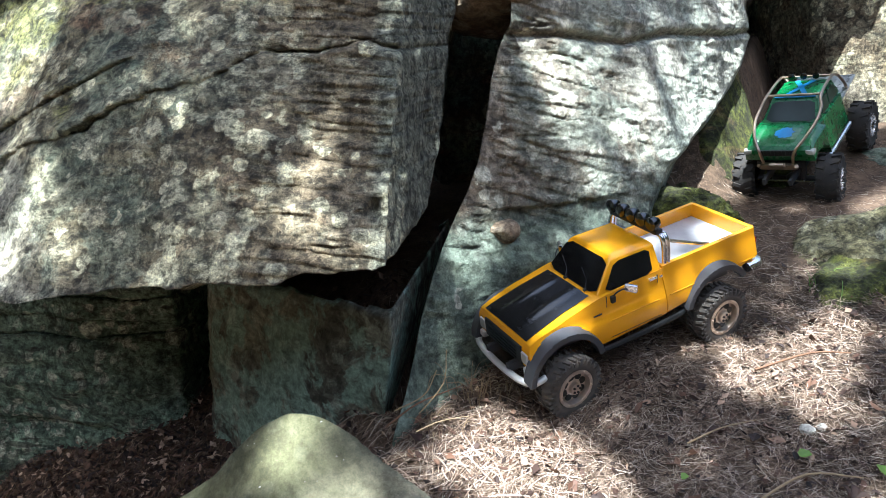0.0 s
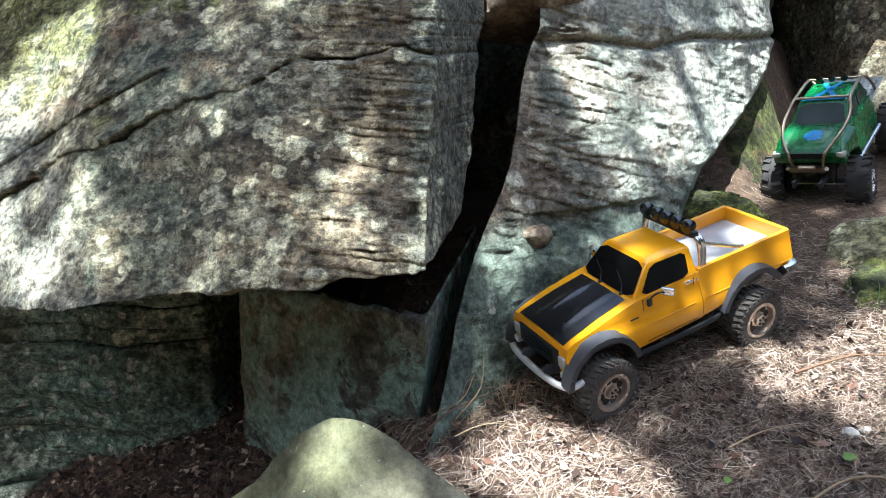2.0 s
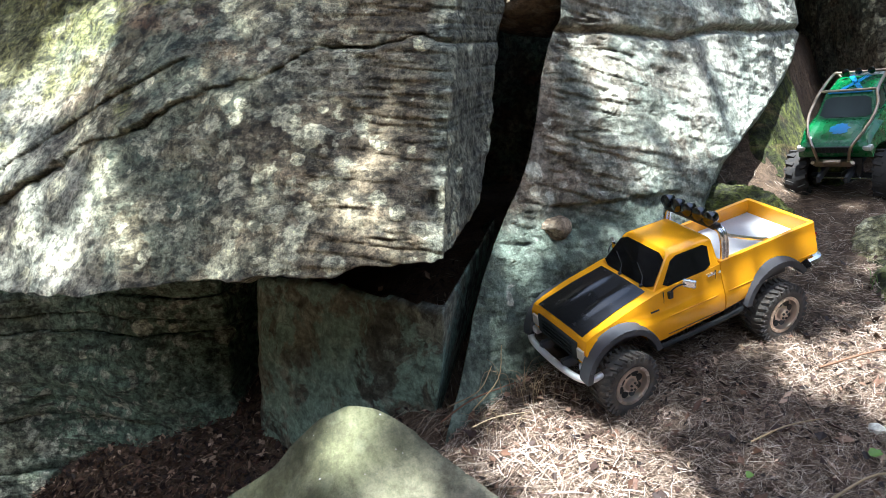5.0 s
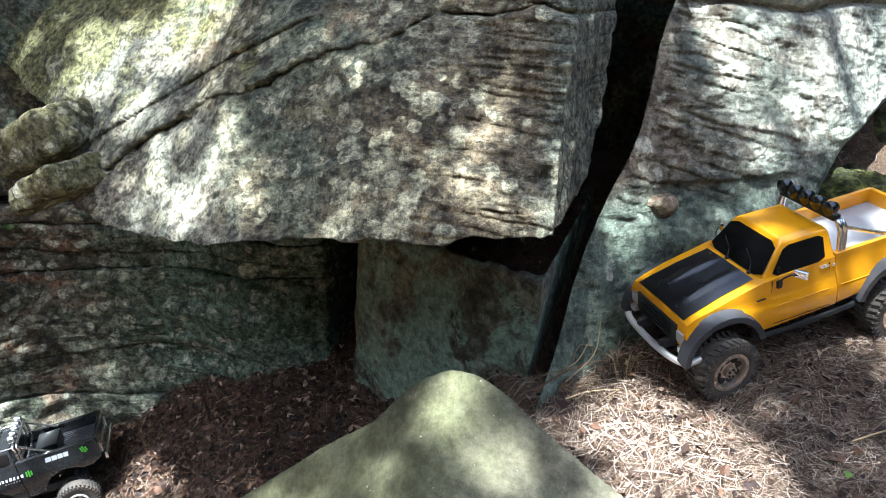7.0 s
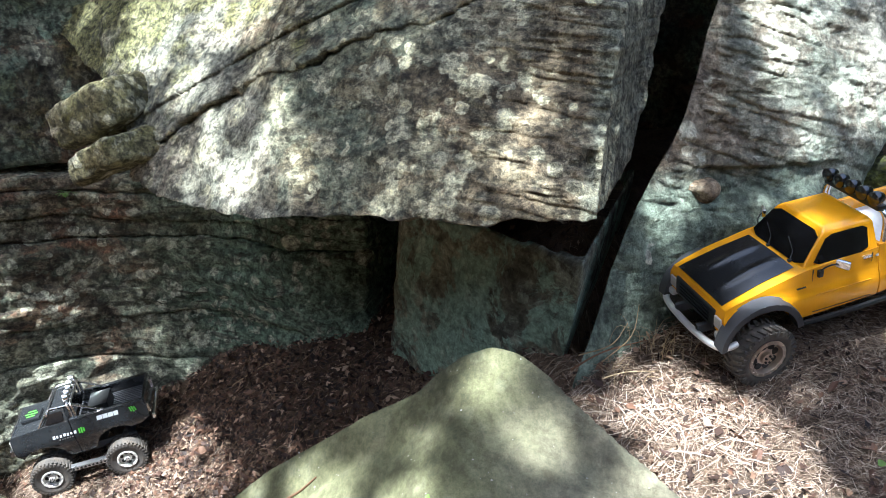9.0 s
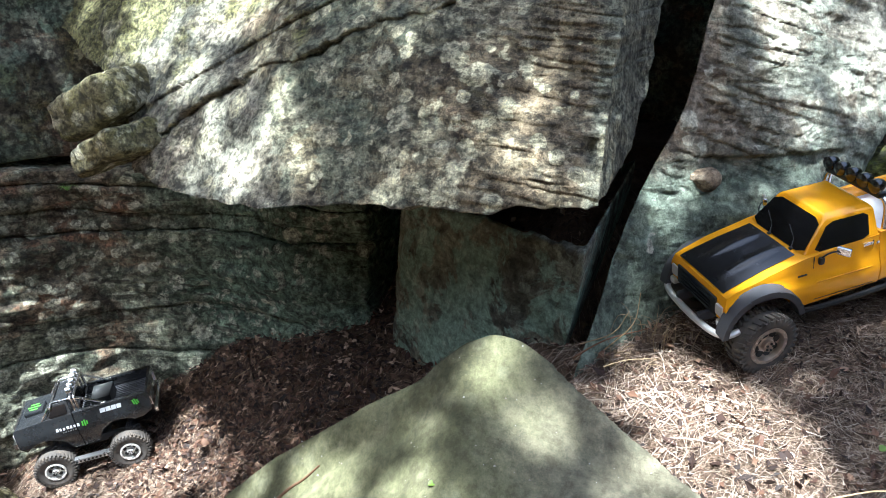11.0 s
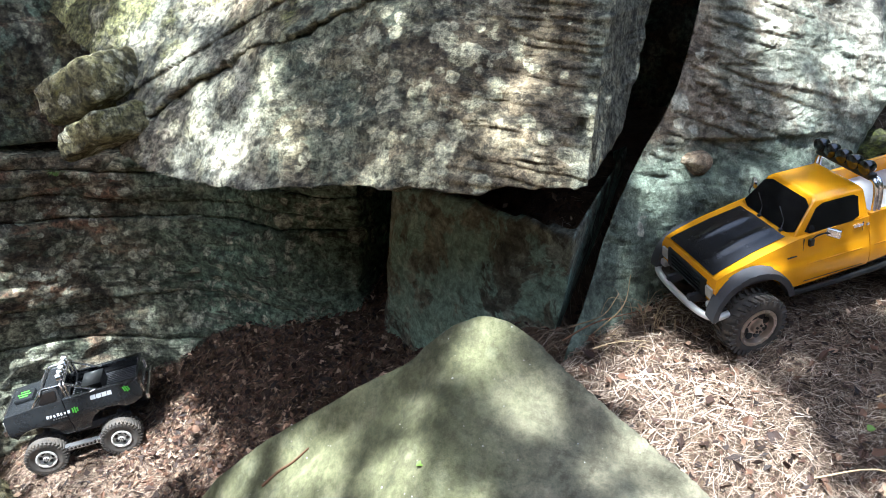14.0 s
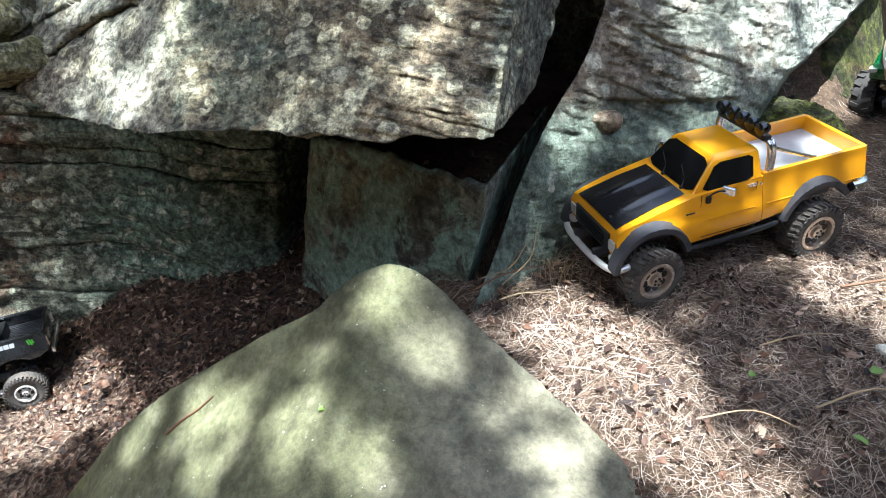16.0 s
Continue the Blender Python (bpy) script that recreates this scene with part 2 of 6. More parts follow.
def soil_material():
    m, nt, b = material("needle_litter_soil", 0.95)
    co = coords(nt)
    n = tex_noise(nt, co, 30, 8, 0.7, 0.3)
    col = ramp(nt, n, [(0.3, (0.04, 0.026, 0.017)), (0.5, (0.13, 0.085, 0.055)), (0.7, (0.27, 0.185, 0.125))])
    strands = tex_noise(nt, coords(nt, (1, 7, 1), (0, 0, 0.6)), 60, 4, 0.6, 1.0)
    strands2 = tex_noise(nt, coords(nt, (7, 1, 1), (0, 0, 0.3)), 55, 4, 0.6, 1.0)
    col = blend(nt, step(nt, strands, 0.55, 0.62), col, (0.27, 0.19, 0.135))
    col = blend(nt, step(nt, strands2, 0.57, 0.63), col, (0.27, 0.185, 0.125))
    broad = tex_noise(nt, co, 1.4, 9, 0.75, 0.6)
    col = blend(nt, 0.9, col, ramp(nt, broad, [(0.36, (0.35, 0.33, 0.25)), (0.5, (0.7, 0.68, 0.6)), (0.64, (1.1, 1.05, 1.0))]), "MULTIPLY")
    nt.links.new(col, b.inputs["Base Color"])
    relief(nt, b, calc(nt, "ADD", n, calc(nt, "ADD", strands, strands2)), 0.006)
    return m


def litter_material(name, stops, rough=0.7):
    """Colour by piece."""
    m, nt, b = material(name, rough)
    g = nt.nodes.new("ShaderNodeNewGeometry")
    col = ramp(nt, g.outputs["Random Per Island"], stops)
    n = tex_noise(nt, coords(nt), 90, 4)
    col = blend(nt, 0.5, col, ramp(nt, n, [(0.3, 0.55), (0.7, 1.2)]), "MULTIPLY")
    nt.links.new(col, b.inputs["Base Color"])
    return m


SOIL = soil_material()
NEEDLE = litter_material("dry_pine_needles", [(0.0, (0.04, 0.025, 0.017)), (0.35, (0.17, 0.108, 0.072)), (0.72, (0.44, 0.325, 0.235)), (1.0, (0.80, 0.69, 0.56))])
DEADLEAF = litter_material("dead_leaves", [(0.0, (0.014, 0.007, 0.004)), (0.55, (0.05, 0.022, 0.012)), (0.86, (0.15, 0.075, 0.042)), (1.0, (0.55, 0.39, 0.27))])
STRAWLITTER = litter_material("rusty_pine_needles", [(0.0, (0.02, 0.010, 0.006)), (0.5, (0.075, 0.036, 0.02)), (0.85, (0.22, 0.125, 0.07)), (1.0, (0.60, 0.43, 0.29))])
CHAFF = litter_material("pale_chaff", [(0.0, (0.12, 0.08, 0.05)), (0.35, (0.4, 0.36, 0.3)), (1.0, (0.8, 0.8, 0.76))])
GREENLEAF = litter_material("green_leaves", [(0.0, (0.10, 0.20, 0.02)), (1.0, (0.22, 0.32, 0.05))], 0.5)
CROWN = litter_material("crown_leaves", [(0.0, (0.035, 0.07, 0.012)), (1.0, (0.08, 0.13, 0.025))], 0.6)
BARK = rock_material("bark", (0.04, 0.03, 0.022), (0.09, 0.07, 0.05), (0.15, 0.12, 0.09), 0, strata=0.0)
YELLOW = plain("amber_yellow_paint", (0.86, 0.375, 0.004), 0.2, vary=0.05, coat=0.35, dust=0.05)
BLACKSATIN = plain("satin_black", (0.010, 0.012, 0.013), 0.42, vary=0.2, dust=0.05)
PLASTIC = plain("grey_black_plastic", (0.05, 0.053, 0.06), 0.5, dust=0.1)
CHROME = plain("chrome", (0.9, 0.9, 0.91), 0.24, 1.0, vary=0.1)
BONNET = plain("gloss_black_bonnet", (0.007, 0.007, 0.008), 0.24, vary=0.2, coat=0.4)
SILVER = plain("bright_silver_rim", (0.80, 0.78, 0.74), 0.3, 0.35, vary=0.3, dust=0.1)
RIM = plain("worn_bronze_chrome_rim", (0.74, 0.63, 0.53), 0.33, 0.85, vary=0.4, dust=0.08)
RUBBER = plain("dusty_tyre_rubber", (0.078, 0.070, 0.062), 0.85, vary=0.6, dust=0.4)
GLASS = plain("tinted_window", (0.006, 0.006, 0.007), 0.07, vary=0.05, coat=0.5)
BEDGREY = plain("pale_grey_bed_liner", (0.42, 0.42, 0.42), 0.5, dust=0.15)
LAMP = plain("black_lamp_cover", (0.008, 0.008, 0.009), 0.15, coat=0.6)
LENS = plain("clear_lamp_lens", (0.5, 0.5, 0.46), 0.15, coat=0.5)
REDLENS = plain("red_lamp_lens", (0.35, 0.012, 0.01), 0.2, coat=0.5)
AMBER = plain("amber_marker_lens", (0.65, 0.22, 0.02), 0.2)
BLACKPAINT = plain("dusty_black_paint", (0.024, 0.027, 0.030), 0.2, vary=0.3, dust=0.05, coat=0.8)
WHITEDECAL = plain("white_decal", (0.62, 0.64, 0.66), 0.45)
GREENDECAL = plain("green_decal", (0.10, 0.45, 0.04), 0.45)
GREENPAINT = plain("metallic_green_paint", (0.005, 0.125, 0.032), 0.28, 0.0, vary=0.2, coat=0.2, dust=0.05)
BLUEPAINT = plain("blue_splash_paint", (0.02, 0.22, 0.52), 0.4, vary=0.3)
TUBE = plain("worn_bronze_tube", (0.42, 0.33, 0.25), 0.35, 1.0, vary=0.3)
PLATE = plain("checker_metal_plate", (0.42, 0.44, 0.43), 0.42, 0.8, vary=0.5, scale=60)
SCREEN = plain("greenish_tinted_screen", (0.02, 0.034, 0.032), 0.13, vary=0.5, scale=14)
SCREEN.node_tree.nodes["Principled BSDF"].inputs["Specular IOR Level"].default_value = 0.22
# tyre rubber again, darkened to carry the shade round the green truck's wheels
SHADERUBBER = plain("shade_toned_tyre_rubber", (0.030, 0.028, 0.026), 0.85, vary=0.5, dust=0.15)
SATINBAR = plain("bright_satin_bumper", (0.82, 0.82, 0.82), 0.38, 0.55, vary=0.1)
ALU = plain("brushed_aluminium", (0.62, 0.63, 0.65), 0.3, 0.9, vary=0.2)


# ---- mesh helpers ----
def part(name, bm, mat, parent=None, label="", smooth=True):
    """Links a bmesh as one mesh object under a thing or part."""
    me = bpy.data.meshes.new(name)
    bmesh.ops.recalc_face_normals(bm, faces=bm.faces)
    bm.to_mesh(me)
    bm.free()
    for m in mat if isinstance(mat, (list, tuple)) else (mat,):
        me.materials.append(m)
    if smooth:
        me.shade_smooth()
        me.set_sharp_from_angle(angle=radians(38))
    ob = new(name, me)
    if parent:
        ob.parent = parent
        if smooth:
            mod = ob.modifiers.new("normals", "WEIGHTED_NORMAL")
            mod.keep_sharp = True
    if label:
        ob["label"] = label
    return ob


def raw(name, verts, faces, mat, smooth=True, parent=None):
    me = bpy.data.meshes.new(name)
    me.from_pydata(verts, [], faces)
    me.materials.append(mat)
    if smooth:
        me.shade_smooth()
    ob = new(name, me)
    if parent:
        ob.parent = parent
    return ob


def box(bm, centre, size, bevel=0.0, turn=None):
    m = Matrix.Translation(centre) @ (turn or Matrix()) @ Matrix.Diagonal((*size, 1))
    made = bmesh.ops.create_cube(bm, size=1, matrix=m)
    if bevel:
        edges = {e for v in made["verts"] for e in v.link_edges}
        bmesh.ops.bevel(bm, geom=list(edges), offset=bevel, segments=2, profile=0.6, affect="EDGES")


def prism(bm, outline, y0, y1, bevel=0.0, shape=None, steps=2, cuts=()):
    """An outline in x, z, drawn out from y0 to y1, cut level at some heights; shape moves its points."""
    a = [bm.verts.new((x, y0, z)) for x, z in outline]
    b = [bm.verts.new((x, y1, z)) for x, z in outline]
    n = len(outline)
    faces = [bm.faces.new(a), bm.faces.new(b[::-1])]
    faces += [bm.faces.new((a[i], b[i], b[(i + 1) % n], a[(i + 1) % n])) for i in range(n)]
    bmesh.ops.recalc_face_normals(bm, faces=faces)
    if shape and not cuts:
        for v in a + b:
            v.co = shape(v.co)
    if bevel:
        edges = {e for f in faces for e in f.edges if e.calc_face_angle(0) > 0.5}
        bmesh.ops.bevel(bm, geom=list(edges), offset=bevel, segments=steps, profile=0.6, affect="EDGES", clamp_overlap=True)
    if cuts:
        for z in cuts:
            bmesh.ops.bisect_plane(bm, geom=list(bm.verts) + list(bm.edges) + list(bm.faces), plane_co=(0, 0, z), plane_no=(0, 0, 1), dist=1e-6)
        for v in bm.verts:
            v.co = shape(v.co)


def tube(bm, points, r, seg=8, taper=1.0):
    pts = [Vector(p) for p in points]
    rings = []
    side = None
    for i, p in enumerate(pts):
        way = (pts[min(i + 1, len(pts) - 1)] - pts[max(i - 1, 0)]).normalized()
        if side is None:
            side = way.orthogonal().normalized()
        side = (side - way * side.dot(way)).normalized()
        up = way.cross(side)
        k = r * (1 + (taper - 1) * i / max(1, len(pts) - 1))
        rings.append([bm.verts.new(p + side * math.cos(a) * k + up * math.sin(a) * k) for a in (2 * math.pi * j / seg for j in range(seg))])
    for q, s in zip(rings, rings[1:]):
        for j in range(seg):
            bm.faces.new((q[j], q[(j + 1) % seg], s[(j + 1) % seg], s[j]))
    bm.faces.new(rings[0][::-1])
    bm.faces.new(rings[-1])


def arc(points, steps=5):
    """A smooth line through the points (Catmull-Rom)."""
    p = [Vector(q) for q in points]
    p = [p[0] * 2 - p[1]] + p + [p[-1] * 2 - p[-2]]
    out = []
    for i in range(1, len(p) - 2):
        for k in range(steps):
            t = k / steps
            out.append(0.5 * (2 * p[i] + (p[i + 1] - p[i - 1]) * t + (2 * p[i - 1] - 5 * p[i] + 4 * p[i + 1] - p[i + 2]) * t * t + (3 * p[i] - p[i - 1] - 3 * p[i + 1] + p[i + 2]) * t ** 3))
    return out + [p[-2]]


def lathe(bm, profile, seg=28, centre=(0, 0, 0), caps=True):
    """Profile of (radius, y) turned round the y axis."""
    c = Vector(centre)
    rings = []
    for r, y in profile:
        rings.append([bm.verts.new(c + Vector((math.cos(a) * r, y, math.sin(a) * r))) for a in (2 * math.pi * j / seg for j in range(seg))])
    for q, s in zip(rings, rings[1:]):
        for j in range(seg):
            bm.faces.new((q[j], q[(j + 1) % seg], s[(j + 1) % seg], s[j]))
    if caps:
        bm.faces.new(rings[0])
        bm.faces.new(rings[-1][::-1])


def patch(bm, corners, u0, u1, v0, v1, lift, thick=0.0012, cut=0.12):
    """A thin pane on a four-cornered face, with clipped corners, lifted off it."""
    a, b, c, d = (Vector(q) for q in corners)
    n = (b - a).cross(d - a).normalized()

    def at(u, v):
        return (a * (1 - u) + b * u) * (1 - v) + (d * (1 - u) + c * u) * v

    du, dv = (u1 - u0) * cut, (v1 - v0) * cut
    ring = [(u0 + du, v0), (u1 - du, v0), (u1, v0 + dv), (u1, v1 - dv), (u1 - du, v1), (u0 + du, v1), (u0, v1 - dv), (u0, v0 + dv)]
    low = [bm.verts.new(at(u, v) + n * (lift - thick)) for u, v in ring]
    top = [bm.verts.new(at(u, v) + n * lift) for u, v in ring]
    bm.faces.new(top)
    bm.faces.new(low[::-1])
    for i in range(8):
        bm.faces.new((low[i], low[(i + 1) % 8], top[(i + 1) % 8], top[i]))


def sm(x):
    x = max(0.0, min(1.0, x))
    return x * x * (3 - 2 * x)


def line(x, pts):
    """A broken line through (x, y) pairs."""
    if x <= pts[0][0]:
        return pts[0][1]
    for (a, p), (b, q) in zip(pts, pts[1:]):
        if x <= b:
            return p + (q - p) * (x - a) / (b - a)
    return pts[-1][1]


def fr(x, y, z, octaves=5):
    return noise.fractal(Vector((x, y, z)), 0.9, 2.0, octaves)


def to_line(x, z, pts):
    """Distance to a broken line and the side of it (above is positive)."""
    best, side = 9.0, 1.0
    for (ax, az), (bx, bz) in zip(pts, pts[1:]):
        dx, dz = bx - ax, bz - az
        t = max(0.0, min(1.0, ((x - ax) * dx + (z - az) * dz) / (dx * dx + dz * dz)))
        d = math.hypot(x - ax - t * dx, z - az - t * dz)
        if d < best:
            best, side = d, dx * (z - az) - dz * (x - ax)
    return best, side


def grid_sheet(us, vs, place):
    verts = [place(u, v) for v in vs for u in us]
    n = len(us)
    faces = [(j * n + i, j * n + i + 1, (j + 1) * n + i + 1, (j + 1) * n + i) for j in range(len(vs) - 1) for i in range(n - 1)]
    return verts, faces


def close_back(verts, faces, nu, nv, back):
    """Closes the open rim of a folded sheet towards a point inside the hill."""
    rim = [i for i in range(nu)] + [j * nu + nu - 1 for j in range(1, nv)] + [(nv - 1) * nu + i for i in range(nu - 2, -1, -1)] + [j * nu for j in range(nv - 2, 0, -1)]
    verts.append(Vector(back))
    k = len(verts) - 1
    for a, b in zip(rim, rim[1:] + rim[:1]):
        faces.append((b, a, k))


def span(lo, hi, n):
    return [lo + (hi - lo) * i / (n - 1) for i in range(n)]


# ---- ground ----
def ground_height(x, y):
    far_y = y if y < 1.65 else 1.65 + (y - 1.65) * 0.35
    right = -0.253 + 0.133 * x + 0.188 * far_y - 0.12 * max(0, 0.8 - y)
    # a bank rises under the rear of the green truck
    right += 0.06 * math.exp(-(((x - 1.12) / 0.2) ** 2) - ((y - 2.02) / 0.2) ** 2) - 0.012 * math.exp(-(((x - 0.98) / 0.2) ** 2) - ((y - 1.8) / 0.15) ** 2)
    # a mossy bank leans on the foot of the pale block
    right += 0.27 * sm((y - 1.66) / 0.45) * math.exp(-((max(0, x - 0.66 - 0.5 * max(0, y - 1.72)) / 0.09) ** 2)) * sm((x - 0.35) / 0.2)
    # the floor of the hollow falls away to the low end
    pit = -0.305 + 0.40 * max(-0.9, x + 0.59) + 0.43 * (y - 1.5)
    w = math.exp(-(((x + 1.21) / 0.26) ** 2) - ((y - 1.2) / 0.2) ** 2)
    pit = pit * (1 - w) + (-0.688 + 0.12 * (x + 1.21) + 0.08 * (y - 1.2)) * w
    s = sm((0.02 - x) / 0.42) * sm((y + 0.3) / 0.9)
    z = right * (1 - s) + pit * s
    # a hollow runs back into the cleft
    z -= 0.17 * math.exp(-(((x - 0.0 - 0.27 * (y - 1.15)) / 0.05) ** 2)) * sm((y - 1.09) / 0.10) * sm((2.9 - y) / 0.3)
    far = sm((math.hypot(x, y - 1) - 2.5) / 6)
    return z * (1 - far) + 0.1 * far


def ground_at(x, y):
    near = 1 if -2.5 < x < 3 and -1 < y < 4 else 0
    bumps = 0.012 * fr(x * 5, y * 5, 0.3, 4) + 0.005 * fr(x * 22, y * 22, 1.7, 3) if near else 0.08 * fr(x * 0.6, y * 0.6, 0.5, 3)
    return ground_height(x, y) + bumps


def build_ground():
    xs = [-60, -35, -18, -9, -5, -3.4, -2.6] + span(-2.2, 2.2, 230) + [2.7, 3.5, 5, 9, 18, 35, 60]
    ys = [-60, -35, -18, -9, -5, -3, -1.5, -0.7] + span(-0.2, 2.8, 170) + [3.2, 4, 6, 10, 18, 35, 60]
    v, f = grid_sheet(xs, ys, lambda x, y: Vector((x, y, ground_at(x, y))))
    tagged(raw("ground", v, f, SOIL), "forest floor of brown soil under pine needles", "ground", kind="structure")


build_ground()


def build_backdrop():
    m, nt, b = material("far_woods", 0.9)
    n = tex_noise(nt, coords(nt), 1.6, 9, 0.75, 0.5)
    nt.links.new(ramp(nt, n, [(0.35, (0.012, 0.014, 0.007)), (0.55, (0.045, 0.055, 0.02)), (0.75, (0.10, 0.12, 0.04))]), b.inputs["Base Color"])
    us, vs = span(0, 2 * math.pi, 121), span(-1.5, 5.8, 28)

    def place(a, z):
        r = 9.0 + 0.9 * fr(math.cos(a) * 3, math.sin(a) * 3, z * 0.6, 4) - 0.12 * z
        return Vector((math.cos(a) * r, 0.8 + math.sin(a) * r, z + 0.8 * fr(a * 3, 2, 1, 3) * (1 if z > 5 else 0)))

    v, f = grid_sheet(us, vs, place)
    tagged(raw("backdrop", v, f, m), "dim green woods all round the rocks", "woods", kind="structure")


build_backdrop()


# ---- the overhanging block ----
def face_left(x, z):
    dz = z - 0.3
    y = 0.925 + 0.72 * dz + (0.3 * dz * dz if dz > 0 else 0)
    q = min(0.0, x + 0.15)
    return y + (0.55 * q * q if q > -0.6 else 0.198 + 0.5 * (-0.6 - q))


LEFT_BOTTOM = [(-1.5, 0.36), (-1.2, 0.29), (-1.0, 0.225), (-0.90, 0.194), (-0.81, 0.184), (-0.70, 0.192), (-0.585, 0.212), (-0.47, 0.227), (-0.32, 0.252), (-0.22, 0.256), (-0.13, 0.267), (-0.03, 0.276), (-0.01, 0.284)]
LEFT_EDGE = [(0.185, -0.89), (0.215, -0.925), (0.25, -0.95), (0.30, -1.0), (0.34, -1.09), (0.364, -1.2), (0.42, -1.36), (0.47, -1.45), (0.6, -1.6), (1.4, -2.2)]
GROOVE = [(-0.90, 0.25), (-0.86, 0.27), (-0.75, 0.335), (-0.58, 0.42), (-0.45, 0.465), (-0.365, 0.497), (-0.29, 0.525), (-0.25, 0.546), (-0.16, 0.56), (0.02, 0.563)]
UPPER_LINE = [(-0.92, 0.306), (-0.79, 0.375), (-0.66, 0.443), (-0.56, 0.49), (-0.45, 0.54)]


def build_left_block():
    def place(u, v):
        cu, cv = max(0, min(1, u)), max(0, min(1, v))
        x0 = -0.95 + 0.935 * cu
        z = line(x0, LEFT_BOTTOM) * (1 - cv) + 1.3 * cv
        xl = line(z, LEFT_EDGE)
        x = xl + (-0.015 + 0.01 * sm((z - 0.4) / 0.3) - xl) * cu
        if cv <= 0:
            z = line(x, LEFT_BOTTOM)
        z += 0.006 * fr(x * 14, 3.1, 0, 4) * (1 - sm(cv * 6))
        y = face_left(x, z)
        # relief: layers, pits, the diagonal split and its ledge
        wob = 0.014 * fr(x * 13, z * 13, 1.5, 5)
        d, side = to_line(x + wob, z - wob, GROOVE)
        d2, side2 = to_line(x, z, UPPER_LINE)
        y -= 0.020 * fr(x * 5, z * 5, 2.2, 5)
        right = sm((x + 0.33) / 0.2)
        y -= (0.003 + 0.003 * right) * fr(x * 6, z * 42, 7.7, 4)
        y += right * 0.009 * max(0, 0.6 - 2.2 * abs(fr(x * 5.5, z * 52 + x * 4, 17.7, 4)))
        y -= 0.005 * fr(x * 30, z * 30, 4.4, 4)
        deep = 0.12 + 0.88 * sm(0.5 + 1.9 * noise.noise(Vector((x * 9, z * 9, 3))))
        y += 0.022 * deep * math.exp(-((d / 0.0036) ** 2))
        if side > 0:
            y -= 0.013 * math.exp(-((d - 0.006) / 0.022) ** 2) * (1 - sm((x + 0.3) / 0.15)) * (0.5 + deep * 0.5)
            y += 0.012 * sm(1 - d / 0.2) * sm((x + 0.35) / 0.1)
        y += 0.008 * deep * math.exp(-((d2 / 0.003) ** 2)) - (0.007 * sm(1 - d2 / 0.03) if side2 > 0 else 0)
        # the small hole by the split's edge
        y += 0.03 * math.exp(-(((x + 0.034) / 0.008) ** 2 + ((z - 0.345) / 0.010) ** 2))
        p = Vector((x, y, z))
        eu, ed, el = max(0, u - 1), max(0, -v), max(0, -u)
        if eu:
            k = eu
            side_wide = line(z, [(0.24, 0.026), (0.32, 0.042), (0.39, 0.055), (0.46, 0.066), (0.8, 0.09)])
            p += Vector((side_wide * min(1, k / 0.26) + 0.02 * max(0, k - 0.26), 1.15 * k, 0.0))
            p.x += 0.010 * math.exp(-(((k - 0.25) / 0.02) ** 2)) * (0.6 + fr(z * 20, 4, 2, 3)) + 0.008 * fr(k * 9, z * 5, 1, 4) + 0.005 * fr(k * 30, z * 18, 9, 4)
        if ed:
            p += Vector((0.0, 2.4 * ed, 0.10 * ed + 0.03 * fr(x * 5, ed * 9, 5, 4)))
        if el:
            p += Vector((0.25 * el, 1.2 * el, -0.05 * el))
        return p

    us = span(-0.5, -0.01, 14) + span(0, 1, 330) + span(1.006, 1.3, 60) + span(1.32, 1.75, 20)
    vs = span(-0.6, -0.02, 24) + span(0, 0.42, 215) + span(0.43, 1.0, 50)
    v, f = grid_sheet(us, vs, place)
    close_back(v, f, len(us), len(vs), (-0.3, 2.4, 0.8))
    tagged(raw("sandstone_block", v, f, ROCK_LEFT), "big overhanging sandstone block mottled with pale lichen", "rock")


build_left_block()


